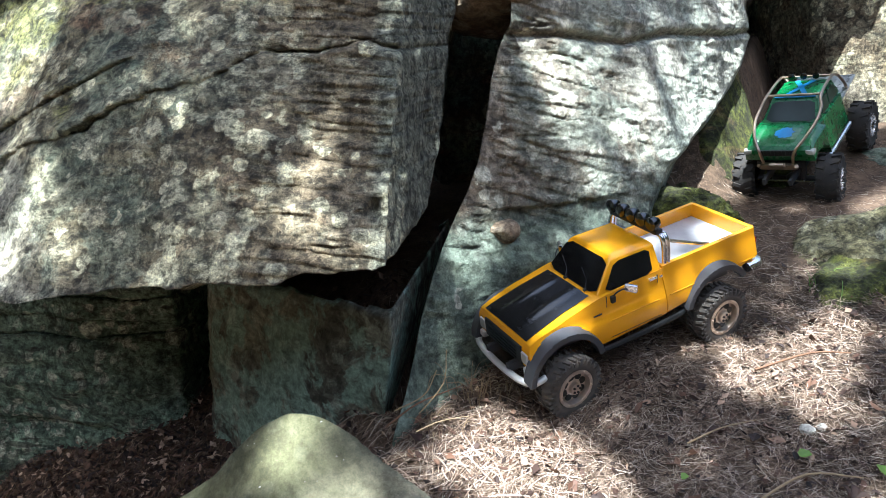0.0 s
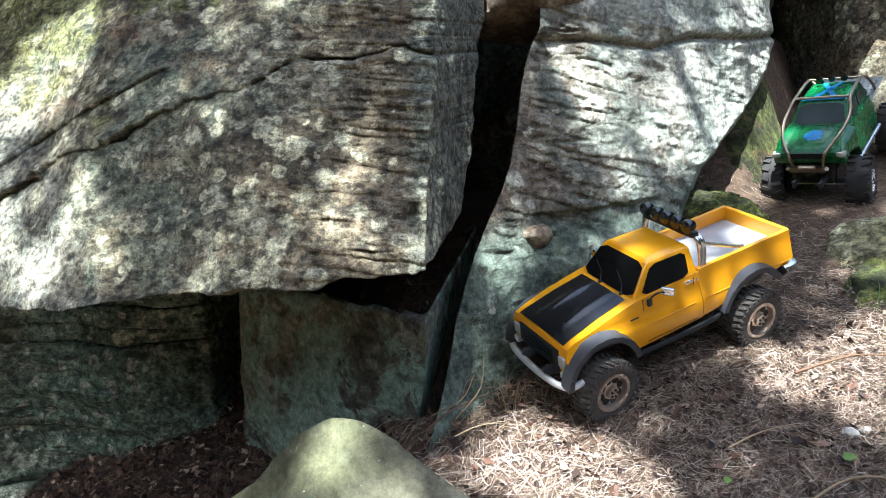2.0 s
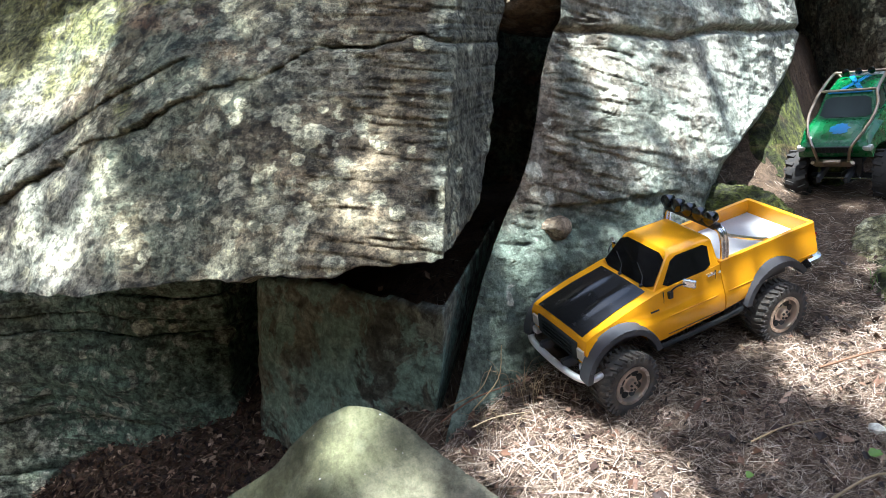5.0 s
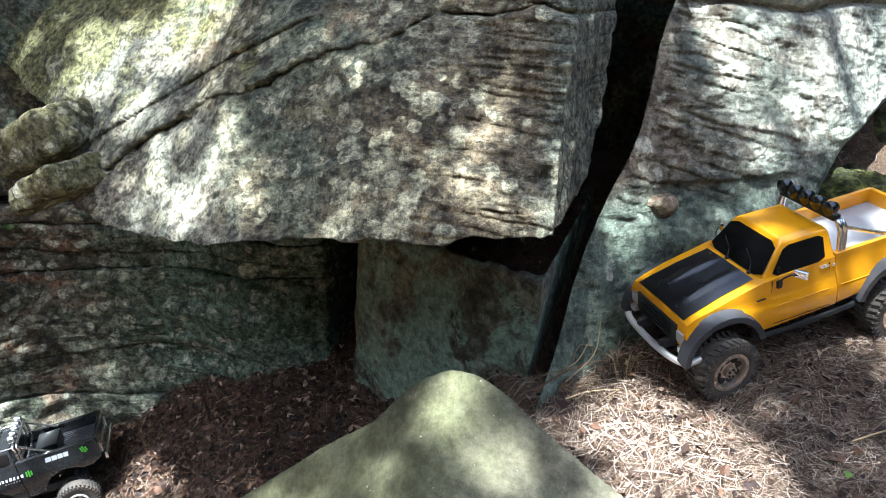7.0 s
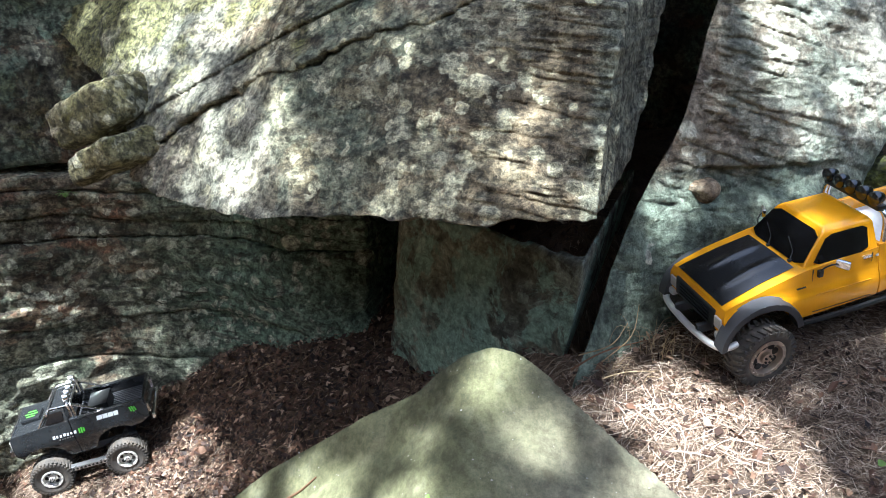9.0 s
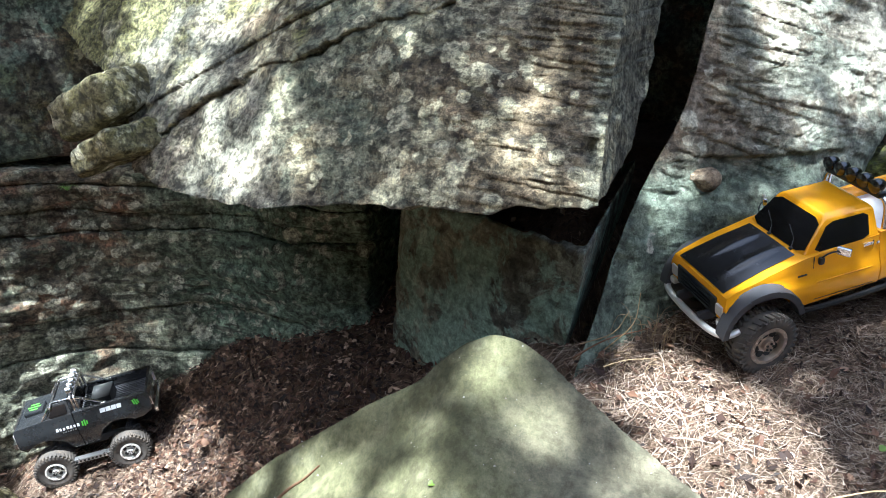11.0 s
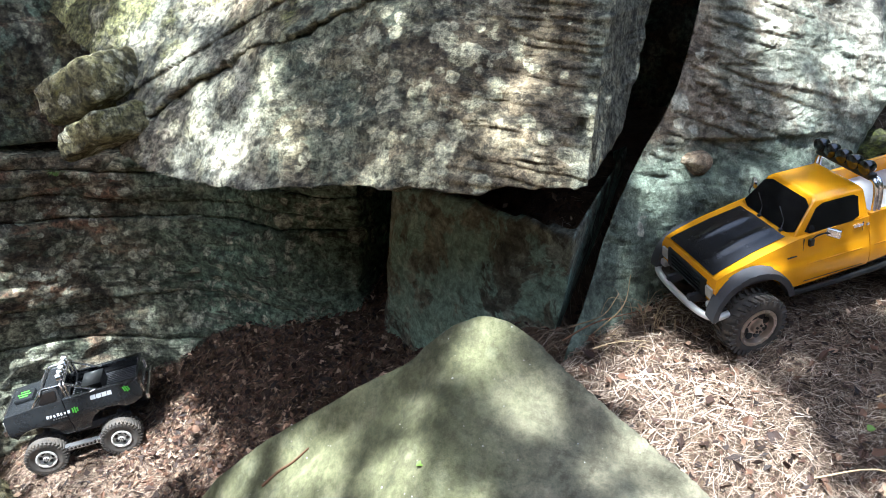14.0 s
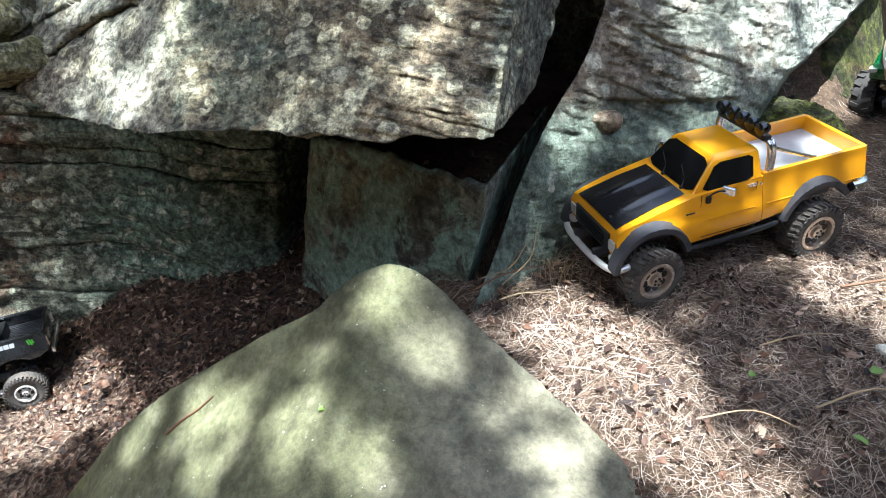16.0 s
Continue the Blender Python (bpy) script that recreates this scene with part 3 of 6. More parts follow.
def build_right_block():
    edge_x = [(-0.3, -0.07), (-0.05, -0.022), (0.0, -0.004), (0.053, 0.009), (0.105, 0.02), (0.16, 0.037), (0.205, 0.054), (0.255, 0.078), (0.305, 0.105), (0.346, 0.122), (0.41, 0.137), (0.487, 0.149), (0.55, 0.165), (0.6, 0.19), (1.4, 0.22)]
    edge_y = [(-0.3, 0.98), (-0.053, 1.02), (0.013, 1.085), (0.154, 1.18), (0.289, 1.285), (0.398, 1.366), (0.543, 1.456), (1.4, 1.85)]
    band = [(0.15, 0.578), (0.33, 0.573), (0.45, 0.555), (0.56, 0.575), (0.75, 0.57), (1.1, 0.58)]

    def place(u, v):
        cu = max(0, min(1, u))
        z = -0.35 + 1.75 * v
        xl, yl = line(z, edge_x), line(z, edge_y)
        xr = line(z, [(0.1, 0.57), (0.20, 0.59), (0.28, 0.65), (0.344, 0.755), (0.416, 0.865), (0.487, 0.95), (0.557, 0.99), (0.65, 0.96), (1.4, 1.1)])
        x = xl + (xr - xl) * cu
        s = x - xl
        y = yl + (0.45 + 0.3 * sm((0.17 - z) / 0.12)) * s + 0.3 * s * s
        # round the far shoulder away
        y += 2.4 * max(0, x - xr + 0.11) ** 1.3 + 0.25 * max(0, x - 0.45)
        edge = sm((x - xl) / 0.05)
        y -= edge * 0.022 * fr(x * 4, z * 4, 12, 5) + 0.006 * fr(x * 8 + z * 5, z * 30 + x * 9, 3, 5) + 0.004 * fr(x * 30, z * 30, 8, 4)
        y += (0.25 + 0.75 * edge) * (0.25 + 0.75 * sm((z - 0.16) / 0.12)) * (1 - 0.5 * sm((x - 0.45) / 0.2)) * (0.007 + 0.010 * sm((0.40 - x) / 0.15)) * max(0, 0.6 - 3.0 * abs(fr(x * 5, z * 30 + x * 8, 13, 5)))
        y -= 0.018 * max(0, fr(x * 9, z * 0.6, 5, 2)) * sm((x - 0.35) / 0.2)
        d, side = to_line(x, z, band)
        y += 0.028 * math.exp(-((d / 0.008) ** 2))
        # a squared ledge low on the near corner
        y += 0.016 * sm((0.262 - z) / 0.012) * sm((z - 0.19) / 0.03) * sm((x - 0.15) / 0.03) * sm((0.5 - x) / 0.1)
        p = Vector((x, y, z))
        if u < 0:
            k = -u
            p += Vector((0.42 * k, 1.25 * k, 0))
        if u > 1:
            p += Vector((0.4 * (u - 1), 1.0 * (u - 1), 0))
        return p

    us = span(-0.7, -0.008, 40) + span(0, 1, 220) + span(1.02, 1.6, 16)
    vs = span(0, 0.14, 20) + span(0.143, 0.57, 250) + span(0.58, 1.0, 36)
    v, f = grid_sheet(us, vs, place)
    close_back(v, f, len(us), len(vs), (0.9, 3.0, 0.5))
    tagged(raw("sandstone_block", v, f, ROCK_RIGHT), "tall pale sandstone block with wavy bedding ridges", "rock")


build_right_block()


def build_cave_wall():
    plan = [(-2.7, 0.55), (-1.85, 0.95), (-1.66, 1.12), (-1.50, 1.28), (-1.30, 1.45), (-1.05, 1.535), (-0.62, 1.485), (-0.562, 1.50), (-0.545, 1.60), (-0.54, 2.4)]
    long = [0.0]
    for (a, b), (c, d) in zip(plan, plan[1:]):
        long.append(long[-1] + math.hypot(c - a, d - b))
    xs = [(s, p[0]) for s, p in zip(long, plan)]
    ys = [(s, p[1]) for s, p in zip(long, plan)]

    def split(k, level, s):
        """The height of the seam between two beds."""
        return level + 0.034 * fr(s * 1.5, k * 2.3, 1, 3) + 0.006 * fr(s * 12, k * 1.7, 4, 4) - 0.04 * (s - 1.6) * (1 if level < -0.2 else 0.2)

    def bed(k, low, high, back, n_z, mat, name, parent, lean=0.0, rough=1.0):
        seed = 3.0 + 1.7 * k

        def place(s, v):
            c = max(0, min(1, v))
            z = (low if k == 0 else split(k, low, s) + 0.0012) * (1 - c) + (split(k + 1, high, s) - 0.0012 if high < 0.5 else high) * c
            x, y = line(s, xs), line(s, ys)
            wx, wy = line(s + 0.06, xs) - line(s - 0.06, xs), line(s + 0.06, ys) - line(s - 0.06, ys)
            n = Vector((wy, -wx, 0)).normalized()
            out = rough * (0.03 * fr(s * 3, z * 4, 3, 5) + 0.010 * fr(s * 3 + z * 1.5, z * 22 - s * 1.3, 5, 4) + 0.007 * fr(s * 16, z * 30, 8, 4))
            round_off = 0.005 * (max(0, 1 - c * (n_z - 1) / 2.5) ** 2 + max(0, 1 - (1 - c) * (n_z - 1) / 2.5) ** 2)
            p = Vector((x, y, z)) + n * (out - back - round_off + lean * (z - low))
            return p - n * 0.9 * (max(0, v - 1) + max(0, -v))

        us = span(0, long[-1], 330)
        vs = [-0.3] + span(0, 1, n_z) + [1.3]
        v, f = grid_sheet(us, vs, place)
        close_back(v, f, len(us), len(vs), (-1.6, 3.0, (low + high) / 2))
        return raw(name, v, f, mat, True, parent)

    ledge = new("rock_ledge")
    tagged(ledge, "layered damp sandstone wall under the overhang", "rock")
    levels = [-1.1, -0.45, -0.33, -0.10, -0.05, 0.02, 0.085]
    for k, (low, high) in enumerate(zip(levels, levels[1:])):
        bed(k, low, high, (0.0, 0.010, 0.001, 0.010, 0.002, 0.009)[k], (60, 18, 30, 9, 10, 9)[k], ROCK_BEDS, "bed", ledge)
    # upper block sits back in shadow; its dark tone paints that shade
    tagged(bed(9, 0.105, 1.5, 0.04, 60, ROCK_SHADE, "rock_wall", None, -0.10), "mossy sandstone block above the layered wall, shade put into its colour", "rock")


build_cave_wall()


def build_back_block():
    def place(u, v):
        cu, cv = max(0, min(1, u)), min(1, v)
        z = -0.75 + 1.0 * cv
        xr = line(z, [(-0.4, -0.10), (-0.07, -0.048), (0.03, -0.034), (0.16, -0.026), (0.25, -0.02)])
        xl = -0.453 + 0.075 * min(0, z) + 0.006 * fr(z * 9, 3, 1, 3)
        x = xl + (xr - xl) * cu
        y = 1.40 - 0.72 * (x + 0.455) + 0.05 * z + 0.016 * fr(x * 5, z * 5, 6, 5) + 0.006 * fr(x * 22, z * 22, 2, 4)
        y += 0.25 * max(0, 0.04 - cu)
        # shallow scaled-off hollows
        y += 0.006 * sm(0.5 + 3 * noise.noise(Vector((x * 8, z * 9, 4))))
        # the upper edge drops away and leaves a dark slot under the overhang
        top = line(x, [(-0.5, 0.075), (-0.455, 0.08), (-0.36, 0.105), (-0.29, 0.115), (-0.155, 0.121), (-0.08, 0.131), (0.02, 0.157)]) + 0.006 * fr(x * 12, 2, 7, 4)
        over = max(0, z - top)
        y += 1.5 * max(0, min(z, top) - top + 0.012) + 14 * over
        p = Vector((x, y, min(z, top) - 8 * over))
        if u < 0:
            p += Vector((-0.02, 1.0, 0)) * -u
        if u > 1:
            p += Vector((0.15, 1.0, 0)) * (u - 1)
        return p

    us = span(-0.6, -0.02, 14) + span(0, 1, 90) + span(1.02, 1.6, 14)
    vs = span(0, 1, 130)
    v, f = grid_sheet(us, vs, place)
    close_back(v, f, len(us), len(vs), (-0.1, 2.6, -0.2))
    tagged(raw("cave_block", v, f, ROCK_CAVE), "smooth green-stained stone block at the back of the hollow", "rock")


build_back_block()


def smin(a, b, k):
    h = max(0.0, min(1.0, 0.5 + 0.5 * (b - a) / k))
    return b * (1 - h) + a * h - k * h * (1 - h)


CREST = [(-1.3, -1.25), (-0.9, -0.72), (-0.67, -0.395), (-0.6, -0.292), (-0.51, -0.2), (-0.41, -0.118), (-0.308, -0.036), (-0.245, 0.006), (-0.225, 0.036), (-0.18, 0.079), (-0.135, 0.102), (-0.10, 0.096), (-0.045, 0.057),
         (0.0, 0.032), (0.0635, 0.001), (0.116, -0.021), (0.168, -0.041), (0.213, -0.066), (0.24, -0.076), (0.27, -0.13), (0.35, -0.36), (0.5, -0.7)]
CREST_Y = [(-0.06, 0.83), (0.0, 0.80), (0.0635, 0.77), (0.116, 0.74), (0.168, 0.71), (0.213, 0.68), (0.24, 0.60), (0.27, 0.45), (0.35, 0.2)]


def boulder_height(x, y):
    # the rim bends forward on the low side; the step beside the peak fades towards the front
    d = line(x, CREST_Y) - y
    soft = 0.010 + 0.10 * sm(d / 0.25)
    crest = sum(line(x + k * soft, CREST) for k in (-1, -0.5, 0, 0.5, 1)) / 5
    z = crest - (0.58 - 0.33 * sm((x + 0.1) / 0.25)) * max(0, d) - 0.02 * sm(d / 0.06)
    z = smin(z, crest + 0.010 + 3.0 * d, 0.02) + 0.004
    z -= 0.8 * max(0, 0.02 - y)
    z += 0.010 * fr(x * 4, y * 4, 5, 4) * sm(abs(d) / 0.1) + 0.0022 * fr(x * 26, y * 26, 3, 4)
    # a worn crack line across the top
    e, side = to_line(x, y, [(-0.60, 0.66), (-0.45, 0.76), (-0.34, 0.785), (-0.262, 0.765), (-0.2, 0.80)])
    return max(z - 0.006 * math.exp(-((e / 0.006) ** 2)), -1.25)


def build_boulder():
    us, vs = span(-1.25, 0.62, 240), span(-0.45, 1.12, 210)
    v, f = grid_sheet(us, vs, lambda x, y: Vector((x, y, boulder_height(x, y))))
    close_back(v, f, len(us), len(vs), (-0.2, 0.4, -1.3))
    tagged(raw("boulder", v, f, ROCK_BOULDER), "smooth greenish boulder with a blunt peak", "boulder")


build_boulder()


def lump(name, centre, size, mat, seed, label, category, turn=0.0, sub=5, rough=0.16, flats_n=9):
    """A rounded stone: a ball with broad flats, worn edges and fine relief."""
    bm = bmesh.new()
    bmesh.ops.create_icosphere(bm, subdivisions=sub, radius=1)
    rnd = random.Random(seed)
    flats = [(Vector((rnd.uniform(-1, 1), rnd.uniform(-1, 1), rnd.uniform(-0.6, 1))).normalized(), rnd.uniform(0.62, 0.85)) for _ in range(flats_n)]
    spin = Matrix.Rotation(turn, 3, "Z")
    for v in bm.verts:
        n = v.co.normalized()
        r = 1.0
        for w, far in flats:
            c = n.dot(w)
            if c > 0.05:
                r = smin(r, far / c, 0.12)
        r += rough * 0.5 * noise.fractal(n * 2.2 + Vector((seed, 0, 0)), 0.9, 2.0, 5) + rough * 0.12 * noise.fractal(n * 11 + Vector((0, seed, 0)), 0.8, 2.0, 4)
        v.co = spin @ Vector((n.x * r * size[0], n.y * r * size[1], n.z * r * size[2]))
    ob = part(name, bm, mat)
    ob.location = centre
    return tagged(ob, label, category)


# stones round the blocks
def slab_stone(name, a, b, wide, tall, mat, seed, label):
    """A squared, worn stone lying along a line from a to b."""
    a, b = Vector(a), Vector(b)
    way = (b - a).normalized()
    side = way.cross(Vector((0, 0, 1))).normalized()
    up = side.cross(way)
    long = (b - a).length
    bm = bmesh.new()
    bmesh.ops.create_cube(bm, size=1)
    bmesh.ops.subdivide_edges(bm, edges=bm.edges, cuts=22, use_grid_fill=True)
    for v in bm.verts:
        q = v.co * 2
        k = max(abs(q.x), abs(q.y), abs(q.z))
        r = (abs(q.x) ** 7 + abs(q.y) ** 7 + abs(q.z) ** 7) ** (1 / 7)
        q = q * (k / r)
        p = Vector((q.x * long / 2, q.y * wide / 2, q.z * tall / 2))
        n = 0.010 * noise.fractal(p * 14 + Vector((seed, 0, 0)), 0.9, 2, 4) + 0.003 * noise.fractal(p * 60, 0.9, 2, 3)
        p += q.normalized() * n
        v.co = (a + b) / 2 + way * p.x + side * p.y + up * p.z
    return tagged(part(name, bm, mat), label, "rock")


slab_stone("mossy_stone", (-1.095, 1.215, 0.262), (-0.945, 1.205, 0.342), 0.16, 0.092, ROCK_MOSS, 4, "blunt mossy stone jammed at the block's end")
slab_stone("mossy_stone", (-1.005, 1.14, 0.208), (-0.875, 1.115, 0.270), 0.14, 0.055, ROCK_MOSS, 8, "thin mossy stone layer below the blunt stone")
lump("capstone", (0.17, 1.74, 0.675), (0.17, 0.28, 0.11), ROCK_JUT, 5, "brown stone wedged across the top of the cleft", "rock")
# the next four are added masses that block skylight and back the gaps
lump("capstone", (0.10, 2.75, 1.30), (0.62, 0.85, 0.24), ROCK_SHADE, 6, "unseen broad stone added over the cleft to block skylight", "rock")
lump("cleft_fill", (0.22, 2.52, 0.3), (0.35, 0.35, 1.0), ROCK_SHADE, 7, "added stone that keeps the depth of the cleft dark", "rock")
lump("capstone", (1.25, 3.0, 1.05), (0.5, 0.75, 0.3), ROCK_SHADE, 10, "added roof slab that blocks skylight from the hollow behind the green truck", "rock")
lump("cliff", (-1.7, 3.7, 0.3), (3.2, 1.3, 1.9), ROCK_SHADE, 21, "added cliff mass behind the blocks, toned for shade", "rock", sub=6)
lump("moss_cushion", (0.585, 1.60, 0.155), (0.14, 0.085, 0.085), MOSS, 13, "low cushion of green moss behind the pickup", "moss", flats_n=0, rough=0.3, sub=6)


def moss_carpet(cx, cy, rx, ry, seed, label):
    """A ragged carpet of moss that follows the soil."""
    us, vs = span(cx - rx, cx + rx, 110), span(cy - ry, cy + ry, 110)

    def rise(x, y):
        edge = 1 - math.hypot((x - cx) / rx, (y - cy) / ry)
        return edge + 0.55 * fr(x * 9, y * 9, seed, 4)

    v, f = grid_sheet(us, vs, lambda x, y: Vector((x, y, ground_at(x, y) + 0.02 * sm(rise(x, y) * 2.5) - 0.004 + 0.006 * fr(x * 45, y * 45, seed, 3))))
    keep = [q for q in f if sum(rise(v[k].x, v[k].y) for k in q) > 0]
    tagged(raw("moss_carpet", v, keep, MOSS), label, "moss", kind="stuff")


moss_carpet(0.80, 2.03, 0.30, 0.20, 2.0, "olive moss over the bank beside the green truck")
moss_carpet(0.645, 1.70, 0.12, 0.09, 5.0, "thin moss at the foot of the pale block")
lump("boulder", (1.06, 1.50, 0.135), (0.28, 0.14, 0.105), ROCK_MOSS, 17, "broad low mossy stone beside the wheel track", "boulder", turn=0.35)
moss_carpet(0.93, 1.33, 0.16, 0.12, 8.0, "thin green moss on the soil under a stone")
lump("boulder", (1.26, 1.88, 0.235), (0.14, 0.16, 0.05), ROCK_RIGHT, 23, "flat pale stone beneath a truck's rear wheel", "boulder")
lump("rock_wall", (1.60, 2.80, 0.40), (0.42, 0.50, 0.75), ROCK_LEFT, 29, "brown weathered rock face behind the green truck", "rock", sub=6)
# added backing mass, shade-toned so the cavity beside the truck stays dark
lump("cliff", (2.2, 4.2, 0.6), (2.0, 1.0, 2.0), ROCK_SHADE, 31, "added cliff mass deep behind the green truck, toned for shade", "rock", sub=5)
lump("jutting_stone", (0.162, 1.306, 0.219), (0.042, 0.038, 0.027), ROCK_JUT, 44, "rounded rusty stone jutting from the pale block", "rock", sub=4)
lump("boulder", (-1.43, 1.06, -0.73), (0.10, 0.07, 0.06), ROCK_MOSS, 37, "pale mossy stone at the foot of the wall", "boulder")


# ---- model trucks: shared parts ----
def wheel(parent, at, r, wide, outer, tyre_mat, rim_mat, rim_r, holes=8, lugs=16, steer=0.0, label=""):
    """A lugged tyre with a bolted rim; outer is +1 or -1, the side that faces out."""
    rnd = random.Random(int(at[0] * 1000) + lugs)
    bm = bmesh.new()
    h = wide / 2
    lathe(bm, [(rim_r, -h * 0.8), (r * 0.68, -h * 0.98), (r * 0.80, -h), (r * 0.90, -h * 0.88), (r * 0.945, -h * 0.65), (r * 0.96, -h * 0.3), (r * 0.96, h * 0.3), (r * 0.945, h * 0.65), (r * 0.90, h * 0.88), (r * 0.80, h), (r * 0.68, h * 0.98), (rim_r, h * 0.8)], 36, caps=False)
    for k in range(lugs):
        for s in (-1, 1):
            a = 2 * math.pi * (k + (0.5 if s > 0 else 0)) / lugs
            m = Matrix.Rotation(-a, 4, "Y") @ Matrix.Translation((r * 0.955, s * h * 0.55, 0)) @ Matrix.Rotation(s * 0.35, 4, "X")
            bmesh.ops.create_cube(bm, size=1, matrix=m @ Matrix.Diagonal((r * (0.11 if lugs < 32 else 0.075), h * 0.72, min(r * 0.12, 2.6 * r / lugs), 1)))
            m = Matrix.Rotation(-a - 0.18, 4, "Y") @ Matrix.Translation((r * 0.87, s * h * 0.95, 0))
            bmesh.ops.create_cube(bm, size=1, matrix=m @ Matrix.Diagonal((r * 0.13, h * 0.16, r * 0.075, 1)))
    spin = Matrix.Rotation(rnd.uniform(0, 1), 4, "Y")
    bmesh.ops.transform(bm, matrix=Matrix.Translation(at) @ Matrix.Rotation(steer, 4, "Z") @ spin, verts=bm.verts)
    tyre = part("wheel", bm, tyre_mat, parent, label)
    o = outer
    bm = bmesh.new()
    lathe(bm, [(rim_r * 1.06, h * 0.78), (rim_r * 1.06, h * 0.96), (rim_r * 0.88, h * 0.97), (rim_r * 0.84, h * 0.45), (rim_r * 0.72, h * 0.38), (rim_r * 0.35, h * 0.62), (rim_r * 0.32, h * 0.95), (rim_r * 0.26, h * 1.0), (rim_r * 0.02, h * 1.0)], 32, caps=False)
    for k in range(holes * 2):
        a = 2 * math.pi * k / (holes * 2)
        bmesh.ops.create_cone(bm, cap_ends=True, segments=6, radius1=rim_r * 0.05, radius2=rim_r * 0.05, depth=h * 0.12,
                              matrix=Matrix.Translation((math.cos(a) * rim_r * 0.97, h * 1.0, math.sin(a) * rim_r * 0.97)) @ Matrix.Rotation(math.pi / 2, 4, "X"))
    flip = Matrix.Rotation(0 if o > 0 else math.pi, 4, "Z")
    place = Matrix.Translation(at) @ Matrix.Rotation(steer, 4, "Z") @ spin @ flip
    bmesh.ops.transform(bm, matrix=place, verts=bm.verts)
    part("rim", bm, rim_mat, tyre)
    bm = bmesh.new()
    for k in range(holes):
        a = 2 * math.pi * (k + 0.5) / holes
        bmesh.ops.create_cone(bm, cap_ends=True, segments=12, radius1=rim_r * 0.205, radius2=rim_r * 0.205, depth=h * 0.08,
                              matrix=Matrix.Translation((math.cos(a) * rim_r * 0.60, h * 0.52, math.sin(a) * rim_r * 0.60)) @ Matrix.Rotation(math.pi / 2 - 0.0, 4, "X"))
    for k in range(5):
        a = 2 * math.pi * k / 5
        bmesh.ops.create_cone(bm, cap_ends=True, segments=6, radius1=rim_r * 0.07, radius2=rim_r * 0.07, depth=h * 0.14,
                              matrix=Matrix.Translation((math.cos(a) * rim_r * 0.2, h * 1.02, math.sin(a) * rim_r * 0.2)) @ Matrix.Rotation(math.pi / 2, 4, "X"))
    bmesh.ops.transform(bm, matrix=place, verts=bm.verts)
    part("rim_opening", bm, BLACKSATIN, tyre)
    return tyre


def running_gear(parent, wb, track, hub, dark, overhang=0.16):
    for x in (wb / 2, -wb / 2):
        bm = bmesh.new()
        tube(bm, [(x, -track, hub), (x, track, hub)], 0.009, 10)
        bmesh.ops.create_icosphere(bm, subdivisions=2, radius=0.018, matrix=Matrix.Translation((x, 0.012, hub)))
        part("axle", bm, dark, parent)
        for s in (-1, 1):
            bm = bmesh.new()
            tube(bm, [(x + 0.008, s * track * 0.55, hub), (x - 0.004, s * track * 0.52, hub + 0.055)], 0.006, 8)
            tube(bm, [(x + 0.006, s * track * 0.545, hub + 0.015), (x - 0.002, s * track * 0.525, hub + 0.045)], 0.009, 8)
            part("shock_absorber", bm, dark, parent)
    bm = bmesh.new()
    for s in (-1, 1):
        box(bm, (0, s * 0.032, hub + 0.032), (wb + overhang, 0.008, 0.016), 0.001)
    box(bm, (0.0, 0, hub + 0.028), (0.08, 0.07, 0.025), 0.003)
    part("chassis", bm, dark, parent)


def arch_points(cx, cz, r, a0, a1, n=12):
    return [(cx + r * math.cos(radians(a)), cz + r * math.sin(radians(a))) for a in span(a0, a1, n)]


def flare(parent, cx, cz, r0, r1, y0, y1, a0, a1, mat, name="fender_flare"):
    for s in (-1, 1):
        bm = bmesh.new()
        out = arch_points(cx, cz, r1, a0, a1, 14) + arch_points(cx, cz, r0, a1, a0, 14)
        prism(bm, out, s * y0, s * y1, 0.0016, lambda c: Vector((c.x, c.y, c.z - (0.004 if abs(c.y) > y1 - 0.002 else 0))))
        for a in span(a0 + 15, a1 - 15, 7):
            x, z = cx + (r0 + r1) / 2 * math.cos(radians(a)), cz + (r0 + r1) / 2 * math.sin(radians(a))
            bmesh.ops.create_cone(bm, cap_ends=True, segments=6, radius1=0.0016, radius2=0.0016, depth=0.002, matrix=Matrix.Translation((x, s * (y1 + 0.0004), z)) @ Matrix.Rotation(math.pi / 2, 4, "X"))
        part(name, bm, mat, parent, "dark grey plastic flare")


